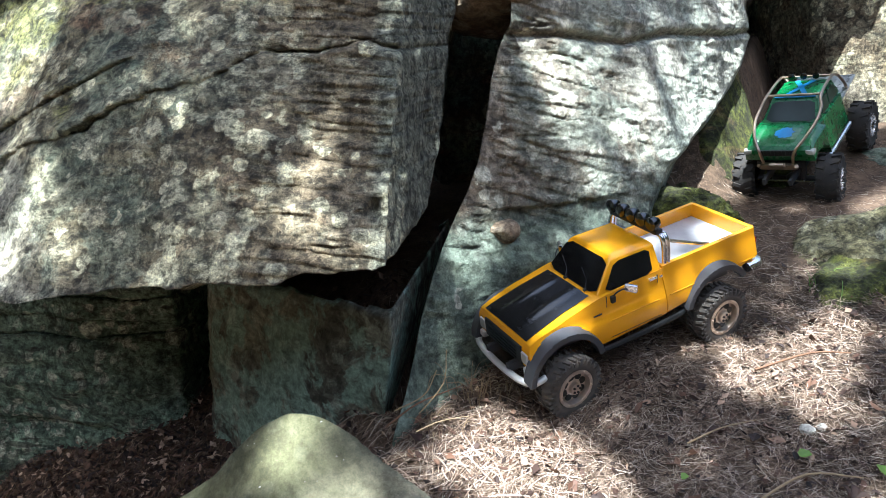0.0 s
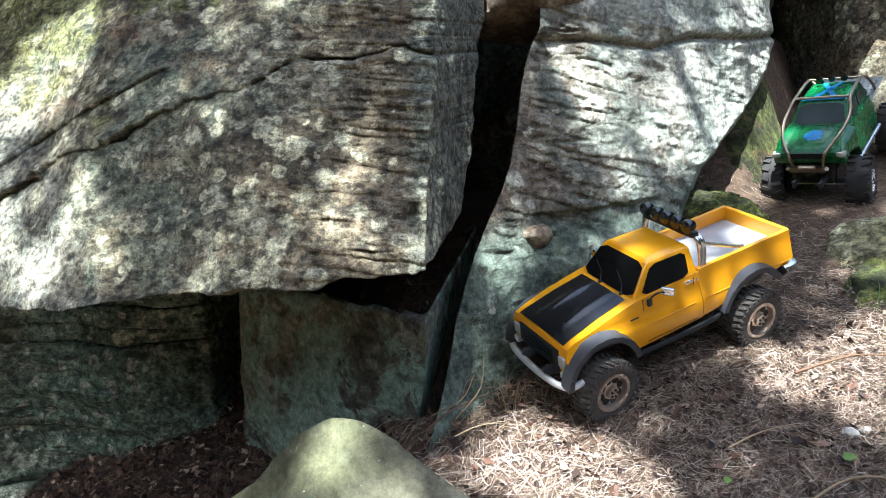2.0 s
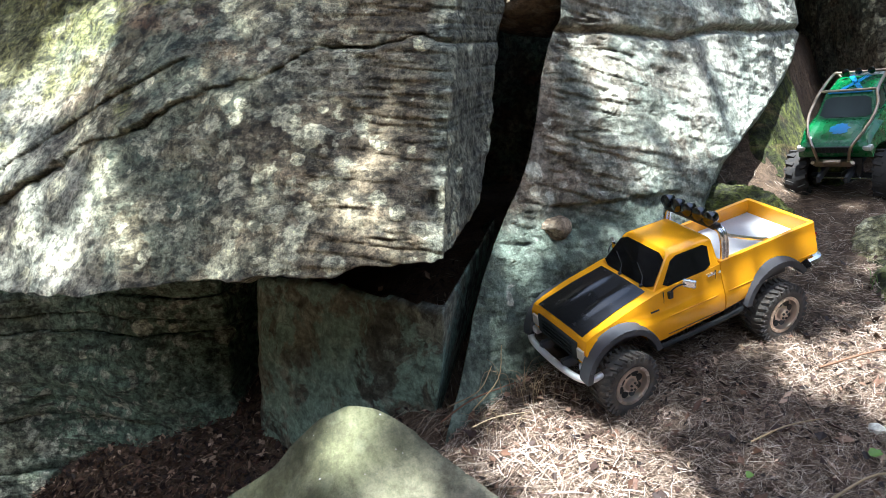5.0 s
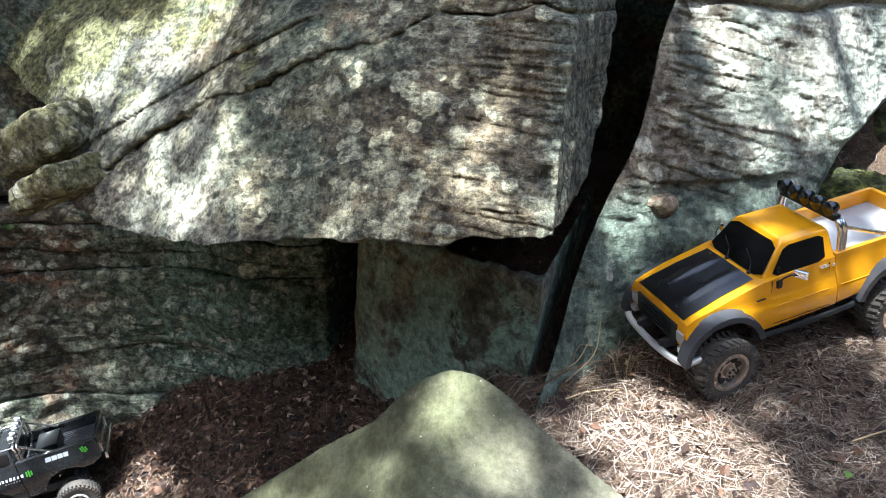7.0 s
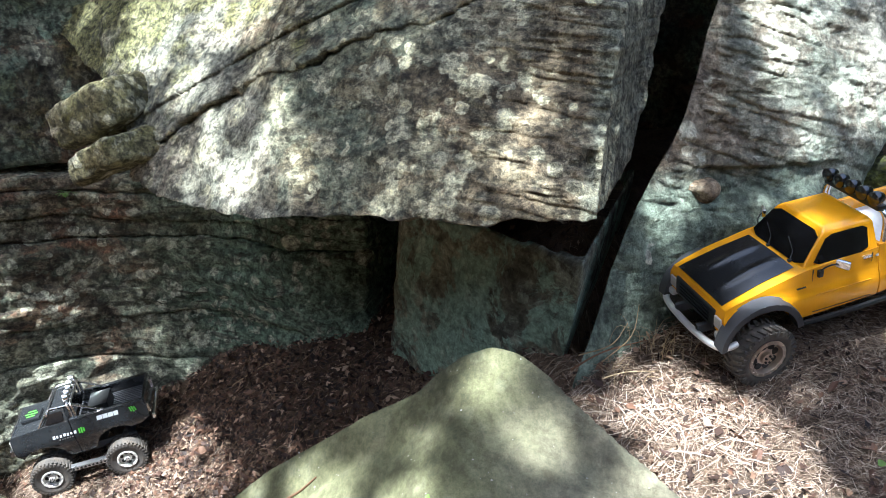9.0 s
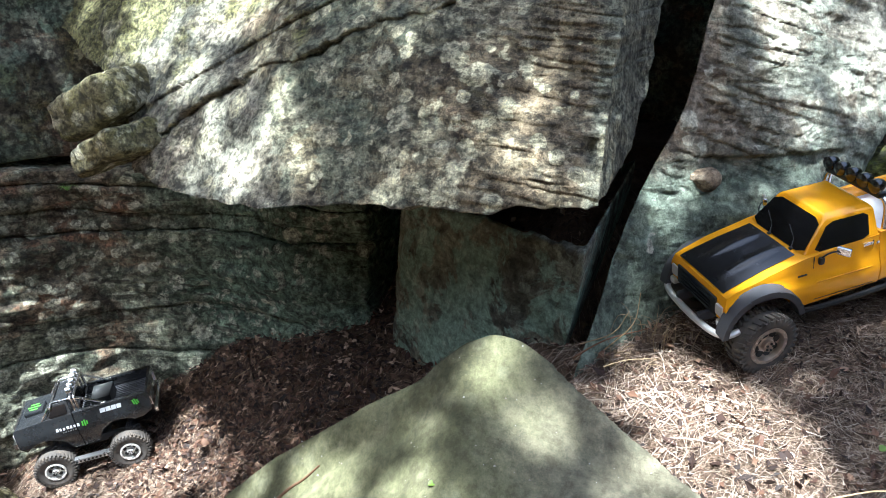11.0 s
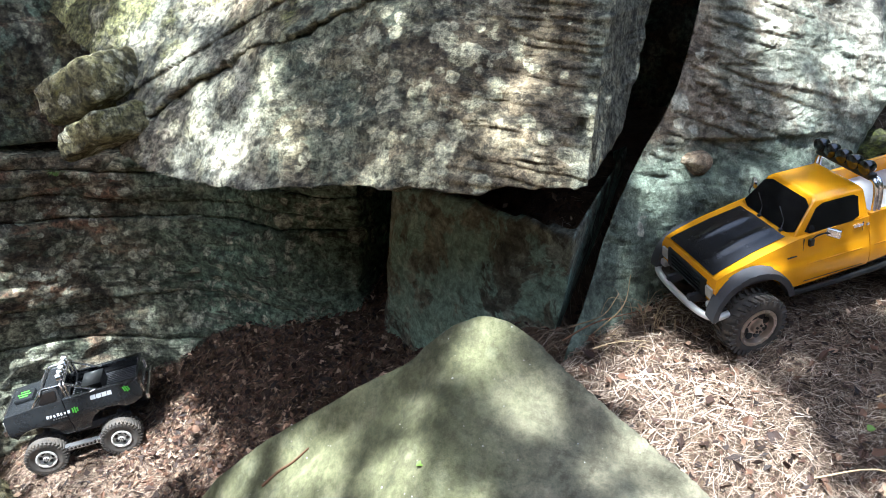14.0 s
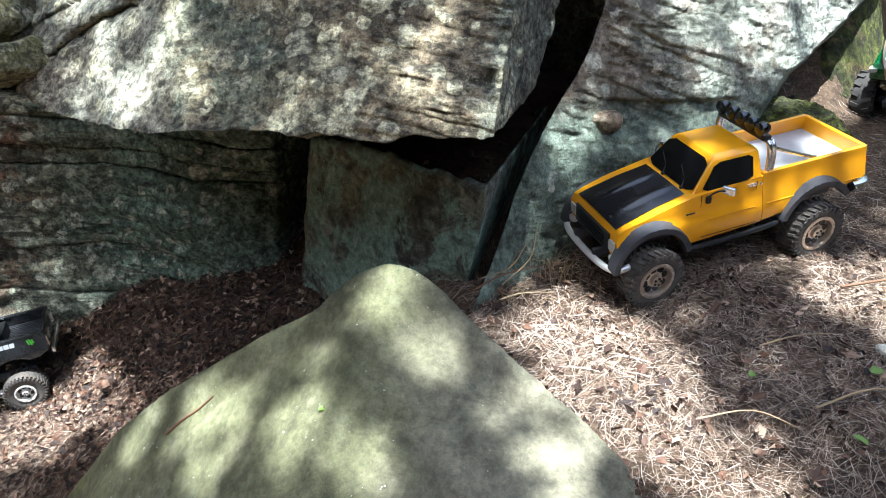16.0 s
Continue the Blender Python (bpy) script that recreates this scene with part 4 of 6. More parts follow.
def greenhouse(parent, low, top, paint, roof_lift=0.005):
    """Cab from a low and a top ring, each (x front, half width, z front, x rear, half width, z rear). Returns the corner points."""
    lf, lr = Vector((low[0], low[1], low[2])), Vector((low[3], low[4], low[5]))
    tf, tr = Vector((top[0], top[1], top[2])), Vector((top[3], top[4], top[5]))
    mir = lambda v: Vector((v.x, -v.y, v.z))
    bm = bmesh.new()
    rings = [[lf, mir(lf), mir(lr), lr], [tf, mir(tf), mir(tr), tr]]
    mid = (tf + mir(tr)) / 2
    rings.append([Vector((mid.x + (q.x - mid.x) * 0.86, q.y * 0.84, q.z + roof_lift)) for q in rings[1]])
    vs = [[bm.verts.new(q) for q in ring] for ring in rings]
    for a, b in zip(vs, vs[1:]):
        for i in range(4):
            bm.faces.new((a[i], a[(i + 1) % 4], b[(i + 1) % 4], b[i]))
    bm.faces.new(vs[0][::-1])
    bm.faces.new(vs[-1])
    bmesh.ops.recalc_face_normals(bm, faces=bm.faces)
    edges = [e for e in bm.edges if e.calc_face_angle(0) > 0.2 and min(v.co.z for v in e.verts) > min(lf.z, lr.z) - 0.0005 and not all(abs(v.co.z - q.z) < 1e-5 for v in e.verts for q in (lf,))]
    bmesh.ops.bevel(bm, geom=edges, offset=0.0045, segments=3, profile=0.55, affect="EDGES", clamp_overlap=True)
    part("cab", bm, paint, parent)
    return lf, lr, tf, tr, mir


def lift_body(root, by, pitch=0.0):
    """Raises the bodywork on its springs and leaves wheels, axles and sills where they are."""
    for ob in root.children:
        if ob.name.split(".")[0] not in ("wheel", "axle", "shock_absorber", "chassis", "rock_slider", "steering_rod"):
            ob.matrix_basis = Matrix.Translation(by) @ Matrix.Rotation(radians(pitch), 4, "Y")


def build_yellow():
    root = new("pickup_truck")
    root.matrix_world = Matrix.Translation((0.3717, 1.2095, 0.0233)) @ Euler((radians(-5.96), radians(11.47), radians(-152.92))).to_matrix().to_4x4()
    tagged(root, "amber yellow model pickup with a black bonnet, nose down on needles", "toy truck", "model trucks")
    hub, r = 0.052, 0.054

    def body_shape(c):
        k = 1 - 0.15 * sm((c.z - 0.105) / 0.06) - 0.05 * sm((0.10 - c.z) / 0.03)
        k *= 1 - 0.08 * sm((c.x - 0.16) / 0.07)
        return Vector((c.x, c.y * k, c.z))

    # front body with bonnet
    bm = bmesh.new()
    out = [(-0.047, 0.088), (-0.047, 0.172), (0.03, 0.170), (0.083, 0.166), (0.15, 0.154), (0.205, 0.140), (0.222, 0.133), (0.226, 0.120), (0.225, 0.088)]
    out += arch_points(0.165, 0.066, 0.066, 24, 165, 12) + [(0.098, 0.083)]
    prism(bm, out, -0.088, 0.088, 0.0035, body_shape, cuts=span(0.095, 0.160, 8))
    part("body", bm, YELLOW, root)
    lf, lr, tf, tr, mir = greenhouse(root, (0.084, 0.0685, 0.1645, -0.046, 0.0755, 0.171), (0.0436, 0.0545, 0.2135, -0.0475, 0.0545, 0.2115), YELLOW)
    # panes
    for name, corners, u0, u1, v0, v1 in (("windscreen", (lf, mir(lf), mir(tf), tf), 0.03, 0.97, 0.03, 0.96),
                                          ("side_window", (lr, lf, tf, tr), 0.15, 0.90, 0.04, 0.90),
                                          ("side_window", (mir(lf), mir(lr), mir(tr), mir(tf)), 0.10, 0.85, 0.04, 0.90),
                                          ("rear_window", (mir(lr), lr, tr, mir(tr)), 0.1, 0.9, 0.15, 0.85)):
        bm = bmesh.new()
        patch(bm, corners, u0, u1, v0, v1, 0.0012)
        n = (Vector(corners[1]) - Vector(corners[0])).cross(Vector(corners[3]) - Vector(corners[0]))
        c = sum((Vector(q) for q in corners), Vector()) / 4
        if n.dot(c - Vector((0.02, 0, 0.185))) < 0:
            bmesh.ops.translate(bm, vec=-n.normalized() * 0.0024, verts=bm.verts)
        part(name, bm, GLASS, root, "black tinted window")
    # black bonnet panel with two raised ribs
    bm = bmesh.new()
    rows = []
    for x in span(0.092, 0.2205, 12):
        z0 = line(x, [(0.083, 0.1665), (0.15, 0.1545), (0.205, 0.1405), (0.222, 0.1345)]) + 0.0008
        w = line(x, [(0.09, 0.0575), (0.22, 0.0635)])
        ring = []
        for k in span(-1, 1, 25):
            rib = 0.0022 * math.exp(-((abs(k) - 0.42) / 0.10) ** 2) * sm((x - 0.09) / 0.03) * sm((0.215 - x) / 0.04)
            ring.append(bm.verts.new((x, k * w, z0 + rib + 0.0012 * (1 - k * k))))
        rows.append(ring)
    for a, b in zip(rows, rows[1:]):
        for i in range(24):
            bm.faces.new((a[i], a[i + 1], b[i + 1], b[i]))
    part("bonnet_panel", bm, BONNET, root, "satin black bonnet panel")
    # front: grille, lamps, bumper
    bm = bmesh.new()
    box(bm, (0.2265, 0, 0.107), (0.004, 0.112, 0.034), 0.001)
    for z in span(0.097, 0.117, 4):
        box(bm, (0.2295, 0, z), (0.003, 0.084, 0.0022), 0)
    part("grille", bm, BLACKSATIN, root)
    for s in (-1, 1):
        bm = bmesh.new()
        box(bm, (0.2255, s * 0.0655, 0.107), (0.008, 0.017, 0.020), 0.002)
        part("headlight", bm, LENS, root)
        bm = bmesh.new()
        box(bm, (0.218, s * 0.0725, 0.113), (0.016, 0.008, 0.010), 0.002)
        part("marker_light", bm, AMBER, root)
        bm = bmesh.new()
        box(bm, (0.224, s * 0.071, 0.084), (0.014, 0.018, 0.012), 0.003)
        part("bumper_bracket", bm, SATINBAR, root)
    bm = bmesh.new()
    tube(bm, arc([(0.206, 0.090, 0.074), (0.228, 0.086, 0.070), (0.240, 0.06, 0.069), (0.244, 0, 0.069), (0.240, -0.06, 0.069), (0.228, -0.086, 0.070), (0.206, -0.090, 0.074)]), 0.0058, 10)
    part("front_bumper", bm, SATINBAR, root, "bright chrome tube bumper")
    # load bed
    for s in (-1, 1):
        bm = bmesh.new()
        out = [(-0.0485, 0.088), (-0.0485, 0.176), (-0.2605, 0.176), (-0.264, 0.15), (-0.262, 0.122), (-0.214, 0.114)] + arch_points(-0.160, 0.068, 0.066, 130, 24, 12)
        prism(bm, out, s * 0.0785, s * 0.088, 0.0025, body_shape, cuts=span(0.095, 0.165, 8))
        part("bed_side", bm, YELLOW, root)
    bm = bmesh.new()
    box(bm, (-0.259, 0, 0.144), (0.009, 0.142, 0.063), 0.002)
    part("tailgate", bm, YELLOW, root)
    bm = bmesh.new()
    box(bm, (-0.052, 0, 0.142), (0.006, 0.142, 0.066), 0.001)
    part("bed_front", bm, YELLOW, root)
    bm = bmesh.new()
    box(bm, (-0.155, 0, 0.147), (0.202, 0.141, 0.004), 0.001)
    part("bed_liner", bm, BEDGREY, root, "pale grey bed liner")
    for s in (-1, 1):
        bm = bmesh.new()
        box(bm, (-0.2655, s * 0.068, 0.140), (0.005, 0.014, 0.026), 0.0012)
        part("tail_light", bm, REDLENS, root)
        bm = bmesh.new()
        tube(bm, arc([(-0.236, s * 0.085, 0.106), (-0.262, s * 0.083, 0.106), (-0.272, s * 0.066, 0.106), (-0.274, s * 0.03, 0.106)]), 0.0095, 8)
        part("rear_bumper", bm, CHROME, root)
    flare(root, 0.165, 0.068, 0.0635, 0.0745, 0.075, 0.097, 4, 170, PLASTIC)
    flare(root, -0.160, 0.070, 0.0635, 0.0745, 0.072, 0.097, 12, 150, PLASTIC)
    # sills
    for s in (-1, 1):
        bm = bmesh.new()
        tube(bm, arc([(0.092, s * 0.076, 0.080), (0.08, s * 0.087, 0.081), (0.0, s * 0.089, 0.082), (-0.075, s * 0.088, 0.084), (-0.088, s * 0.078, 0.084)]), 0.0048, 8)
        part("rock_slider", bm, BLACKSATIN, root)
    # mirrors, handles, wipers, shut lines, badge
    for s in (-1, 1):
        bm = bmesh.new()
        tube(bm, arc([(0.058, s * 0.077, 0.160), (0.056, s * 0.084, 0.170), (0.048, s * 0.090, 0.176), (0.040, s * 0.095, 0.176)]), 0.0014, 6)
        box(bm, (0.059, s * 0.078, 0.156), (0.008, 0.006, 0.012), 0.001)
        arm = part("mirror", bm, BLACKSATIN, root)
        bm = bmesh.new()
        box(bm, (0.037, s * 0.097, 0.177), (0.007, 0.021, 0.013), 0.002, Matrix.Rotation(s * 0.5, 4, "Z"))
        part("mirror_head", bm, CHROME, arm)
        bm = bmesh.new()
        box(bm, (-0.026, s * 0.0765, 0.161), (0.017, 0.004, 0.005), 0.0012)
        part("door_handle", bm, CHROME, root)
        bm = bmesh.new()
        box(bm, (-0.043, s * 0.0775, 0.160), (0.005, 0.003, 0.005), 0.001)
        part("fuel_cap", bm, CHROME, root)
        bm = bmesh.new()
        for x in (0.071, -0.036):
            box(bm, (x, s * 0.0755, 0.150), (0.0006, 0.003, 0.030), 0)
        box(bm, (0.018, s * 0.0872, 0.0915), (0.108, 0.0016, 0.0008), 0)
        part("shut_line", bm, BLACKSATIN, root)
        bm = bmesh.new()
        box(bm, (0.092, s * 0.0800, 0.139), (0.016, 0.002, 0.0016), 0)
        part("badge", bm, BLACKSATIN, root)
        bm = bmesh.new()
        box(bm, (0.018, s * 0.0853, 0.122), (0.100, 0.0022, 0.0018), 0.0006)
        box(bm, (-0.156, s * 0.0853, 0.122), (0.200, 0.0022, 0.0018), 0.0006)
        part("body_crease", bm, YELLOW, root)
    for y in (0.028, -0.026):
        bm = bmesh.new()
        tube(bm, [(0.086, y + 0.012, 0.1665), (0.075, y + 0.004, 0.1775), (0.066, y - 0.020, 0.189)], 0.0012, 6)
        box(bm, (0.086, y + 0.012, 0.167), (0.006, 0.005, 0.004), 0.001)
        part("wiper", bm, BLACKSATIN, root)
    # roll bar with lamps
    for x in (-0.058, -0.066):
        bm = bmesh.new()
        tube(bm, arc([(x, 0.069, 0.174), (x, 0.068, 0.205), (x, 0.062, 0.222), (x, 0.045, 0.226), (x, -0.045, 0.226), (x, -0.062, 0.222), (x, -0.068, 0.205), (x, -0.069, 0.174)]), 0.0042, 10)
        part("roll_bar", bm, CHROME, root, "chrome double roll bar")
    for s in (-1, 1):
        bm = bmesh.new()
        tube(bm, arc([(-0.068, s * 0.066, 0.214), (-0.105, s * 0.062, 0.196), (-0.15, s * 0.060, 0.176), (-0.165, s * 0.060, 0.171)]), 0.0035, 8)
        part("roll_bar_brace", bm, CHROME, root)
    bm = bmesh.new()
    box(bm, (-0.056, 0, 0.231), (0.016, 0.118, 0.008), 0.002)
    part("lamp_rail", bm, BLACKSATIN, root)
    for y in span(-0.050, 0.050, 5):
        bm = bmesh.new()
        lathe(bm, [(0.004, -0.010), (0.0085, -0.008), (0.0118, 0.0), (0.0122, 0.004), (0.0118, 0.008), (0.006, 0.0098), (0.001, 0.0102)], 20)
        bmesh.ops.transform(bm, matrix=Matrix.Translation((-0.052, y, 0.246)) @ Matrix.Rotation(-math.pi / 2, 4, "Z"), verts=bm.verts)
        lamp = part("roof_lamp", bm, LAMP, root)
        bm = bmesh.new()
        box(bm, (-0.055, y, 0.235), (0.006, 0.004, 0.008), 0.001)
        part("lamp_foot", bm, CHROME, lamp)
    running_gear(root, 0.325, 0.085, hub, PLASTIC)
    for x, st in ((0.1653, 0.06), (-0.1597, 0.0)):
        for s in (-1, 1):
            wheel(root, (x, s * 0.092, hub), r, 0.040, s, RUBBER, RIM, 0.032, 8, 30, st, "muddy lugged tyre on a bronze rim")
    lift_body(root, (0, 0, 0.008))


build_yellow()


def bars_decal(parent, mat, label, origin, du, dv, spec, lift, skin=None):
    """Bars standing for lettering, each a thin film of its own: (start, width, low, high) along du and dv."""
    n = du.cross(dv).normalized() * lift
    for a, w, lo, hi in spec:
        bm = bmesh.new()
        q = [origin + du * s + dv * t + n for s, t in ((a, lo), (a + w, lo), (a + w + 0.12 * w, hi), (a + 0.12 * w, hi))]
        if skin:
            q = [skin(Vector((c.x, 0.0803 if origin.y > 0 else -0.0803, c.z))) + n for c in q]
        bm.faces.new([bm.verts.new(c) for c in q])
        part("decal", bm, mat, parent, label, False)


def build_black():
    root = new("pickup_truck")
    root.matrix_world = Matrix.Translation((-1.261, 1.2715, -0.6556)) @ Euler((radians(-0.94), radians(8.29), radians(-149.97))).to_matrix().to_4x4() @ Matrix.Scale(0.916, 4)
    tagged(root, "dusty black model monster pickup with chrome lamp bar, on leaf litter", "toy truck", "model trucks")
    hub, r = 0.026, 0.057
    taper = lambda c: Vector((c.x, c.y * (1 - 0.10 * sm((c.z - 0.10) / 0.05) - 0.06 * sm((0.09 - c.z) / 0.03)), c.z))
    bm = bmesh.new()
    out = [(0.036, 0.040), (0.036, 0.150), (0.10, 0.150), (0.186, 0.145), (0.192, 0.138), (0.192, 0.086), (0.186, 0.078)] + arch_points(0.129, 0.026, 0.064, 40, 158, 12) + [(0.062, 0.040)]
    prism(bm, out, -0.080, 0.080, 0.003, taper, cuts=span(0.062, 0.142, 9))
    part("body", bm, BLACKPAINT, root)
    for s in (-1, 1):
        bm = bmesh.new()
        out = [(0.0345, 0.040), (0.0345, 0.150), (-0.162, 0.150), (-0.168, 0.13), (-0.166, 0.096), (-0.140, 0.080)] + arch_points(-0.071, 0.026, 0.066, 128, 14, 12)
        prism(bm, out, s * 0.066, s * 0.080, 0.0025, taper, cuts=span(0.062, 0.142, 9))
        part("bed_side", bm, BLACKPAINT, root)
    bm = bmesh.new()
    box(bm, (-0.163, 0, 0.125), (0.008, 0.132, 0.052), 0.002)
    part("tailgate", bm, BLACKPAINT, root)
    bm = bmesh.new()
    box(bm, (-0.065, 0, 0.113), (0.19, 0.13, 0.004), 0.0)
    liner = part("bed_liner", bm, PLASTIC, root, "ribbed black bed liner")
    for y in span(-0.058, 0.058, 13):
        bm = bmesh.new()
        box(bm, (-0.065, y, 0.1165), (0.188, 0.0035, 0.003), 0)
        part("liner_rib", bm, PLASTIC, liner)
    bm = bmesh.new()
    box(bm, (-0.035, -0.005, 0.132), (0.055, 0.075, 0.034), 0.003)
    part("tool_box", bm, BLACKSATIN, root)
    # cab: side frames, screen frame, no roof
    lf, lr, tf, tr, mir = greenhouse(root, (0.108, 0.070, 0.148, 0.036, 0.071, 0.149), (0.074, 0.060, 0.186, 0.038, 0.060, 0.187), BLACKPAINT, 0.002)
    for name, corners, u0, u1, v0, v1 in (("windscreen", (lf, mir(lf), mir(tf), tf), 0.08, 0.92, 0.12, 0.88), ("side_window", (lr, lf, tf, tr), 0.14, 0.88, 0.12, 0.84),
                                          ("side_window", (mir(lf), mir(lr), mir(tr), mir(tf)), 0.12, 0.86, 0.12, 0.84)):
        bm = bmesh.new()
        patch(bm, corners, u0, u1, v0, v1, 0.0012)
        n = (Vector(corners[1]) - Vector(corners[0])).cross(Vector(corners[3]) - Vector(corners[0]))
        if n.dot(sum((Vector(q) for q in corners), Vector()) / 4 - Vector((0.06, 0, 0.165))) < 0:
            bmesh.ops.translate(bm, vec=-n.normalized() * 0.0024, verts=bm.verts)
        part(name, bm, GLASS, root)
    bm = bmesh.new()
    tube(bm, arc([(0.085, 0.064, 0.176), (0.078, 0.055, 0.189), (0.078, -0.055, 0.189), (0.085, -0.064, 0.176)]), 0.0025, 8)
    part("screen_frame", bm, CHROME, root)
    for s in (-1, 1):
        bm = bmesh.new()
        tube(bm, arc([(0.112, s * 0.069, 0.150), (0.094, s * 0.066, 0.172), (0.078, s * 0.057, 0.190), (0.050, s * 0.058, 0.191), (0.028, s * 0.058, 0.190)]), 0.0026, 8)
        part("screen_frame", bm, CHROME, root)
    bm = bmesh.new()
    box(bm, (0.142, 0, 0.153), (0.05, 0.050, 0.012), 0.004)
    scoop = part("bonnet_scoop", bm, BLACKPAINT, root)
    for k in (-0.012, 0, 0.012):
        bm = bmesh.new()
        box(bm, (0.142, k, 0.1596), (0.034 - abs(k), 0.005, 0.0006), 0)
        part("decal", bm, GREENDECAL, scoop, "green claw-like stripe")
    bm = bmesh.new()
    box(bm, (0.184, 0, 0.1475), (0.006, 0.13, 0.004), 0.001)
    part("bonnet_edge", bm, CHROME, root)
    # roll bar with round chrome lamps
    for x in (0.026, 0.016):
        bm = bmesh.new()
        tube(bm, arc([(x, 0.062, 0.146), (x, 0.060, 0.180), (x, 0.054, 0.196), (x, -0.054, 0.196), (x, -0.060, 0.180), (x, -0.062, 0.146)]), 0.0036, 10)
        part("roll_bar", bm, CHROME, root, "bright chrome roll bar")
    for s in (-1, 1):
        bm = bmesh.new()
        tube(bm, [(0.018, s * 0.057, 0.190), (-0.045, s * 0.058, 0.150), (-0.055, s * 0.060, 0.149)], 0.0032, 8)
        part("roll_bar_brace", bm, CHROME, root)
    for y in span(-0.048, 0.048, 5):
        bm = bmesh.new()
        lathe(bm, [(0.003, -0.009), (0.008, -0.006), (0.0105, 0.001), (0.0108, 0.006), (0.0095, 0.0075), (0.002, 0.008)], 18)
        bmesh.ops.transform(bm, matrix=Matrix.Translation((0.024, y, 0.210)) @ Matrix.Rotation(-math.pi / 2, 4, "Z"), verts=bm.verts)
        part("roof_lamp", bm, CHROME, root)
    # chrome bumpers, lamps, sills
    bm = bmesh.new()
    box(bm, (-0.176, 0, 0.088), (0.010, 0.150, 0.016), 0.003)
    part("rear_bumper", bm, CHROME, root)
    bm = bmesh.new()
    box(bm, (0.200, 0, 0.094), (0.012, 0.146, 0.018), 0.003)
    part("front_bumper", bm, CHROME, root)
    bm = bmesh.new()
    box(bm, (0.1935, 0, 0.120), (0.004, 0.120, 0.026), 0.001)
    part("grille", bm, PLASTIC, root)
    for s in (-1, 1):
        bm = bmesh.new()
        box(bm, (-0.169, s * 0.062, 0.116), (0.004, 0.010, 0.030), 0.001)
        part("tail_light", bm, CHROME, root)
        bm = bmesh.new()
        box(bm, (0.194, s * 0.062, 0.120), (0.005, 0.018, 0.018), 0.002)
        part("headlight", bm, LENS, root)
        bm = bmesh.new()
        box(bm, (0.0, s * 0.086, 0.036), (0.108, 0.018, 0.014), 0.003)
        slider = part("rock_slider", bm, ALU, root, "silver sill with round holes")
        bm = bmesh.new()
        for x in span(-0.042, 0.042, 9):
            bmesh.ops.create_cone(bm, cap_ends=True, segments=10, radius1=0.0032, radius2=0.0032, depth=0.0012, matrix=Matrix.Translation((x, s * 0.0954, 0.036)) @ Matrix.Rotation(math.pi / 2, 4, "X"))
        part("slider_hole", bm, BLACKSATIN, slider)
        # lettering as bars, stripes as bars
        side = Vector((-1, 0, 0)) * s
        bars_decal(root, WHITEDECAL, "white lettering bars", Vector((0.088 if s > 0 else 0.024, s * 0.0796, 0.108)), side, Vector((0, -s * 0.15, 1)), [(i * 0.0092, 0.0050 + 0.0015 * (i % 3 == 0), 0.0005 * (i % 2), 0.0092 - 0.0008 * (i % 3)) for i in range(7)], 0.0004, taper)
        bars_decal(root, PLATE, "thin grey lettering bars", Vector((0.074 if s > 0 else 0.036, s * 0.08, 0.100)), side, Vector((0, 0, 1)), [(i * 0.0066, 0.0040, 0.0, 0.0036) for i in range(6)], 0.0004, taper)
        bars_decal(root, WHITEDECAL, "bold white lettering bars", Vector((-0.034 if s > 0 else -0.092, s * 0.0760, 0.127)), side, Vector((0, -s * 0.17, 1)), [(0.0, 0.014, 0, 0.0125), (0.0155, 0.0135, 0, 0.0125), (0.0305, 0.013, 0, 0.0125), (0.045, 0.012, 0, 0.0125)], 0.0004, taper)
        bars_decal(root, GREENDECAL, "green claw-like stripes", Vector((0.020 if s > 0 else 0.004, s * 0.0800, 0.104)), side, Vector((0, -s * 0.15, 1)), [(0, 0.004, 0.002, 0.016), (0.006, 0.004, 0, 0.018), (0.012, 0.004, 0.003, 0.015)], 0.0004, taper)
        bars_decal(root, GREENDECAL, "green claw-like stripes", Vector((-0.125 if s > 0 else -0.150, s * 0.0768, 0.122)), side, Vector((0.3, -s * 0.17, 1)), [(0, 0.004, 0.002, 0.016), (0.006, 0.004, 0, 0.018), (0.012, 0.004, 0.003, 0.015)], 0.0004, taper)
    bars_decal(root, WHITEDECAL, "white lettering bars on the tailgate", Vector((-0.1675, 0.055, 0.118)), Vector((0, -1, 0)), Vector((0, 0, 1)), [(i * 0.0155, 0.011, 0.002 * (i % 2), 0.022 - 0.003 * (i % 3)) for i in range(7)], -0.0006)
    running_gear(root, 0.2, 0.068, hub, PLASTIC, 0.06)
    for x in (0.10, -0.10):
        for s in (-1, 1):
            wheel(root, (x, s * 0.078, hub), r, 0.050, s, RUBBER, SILVER, 0.026, 6, 34, 0.0, "dusty lugged tyre on a chrome rim")
    lift_body(root, (-0.027, 0, 0.034), 2.0)


build_black()


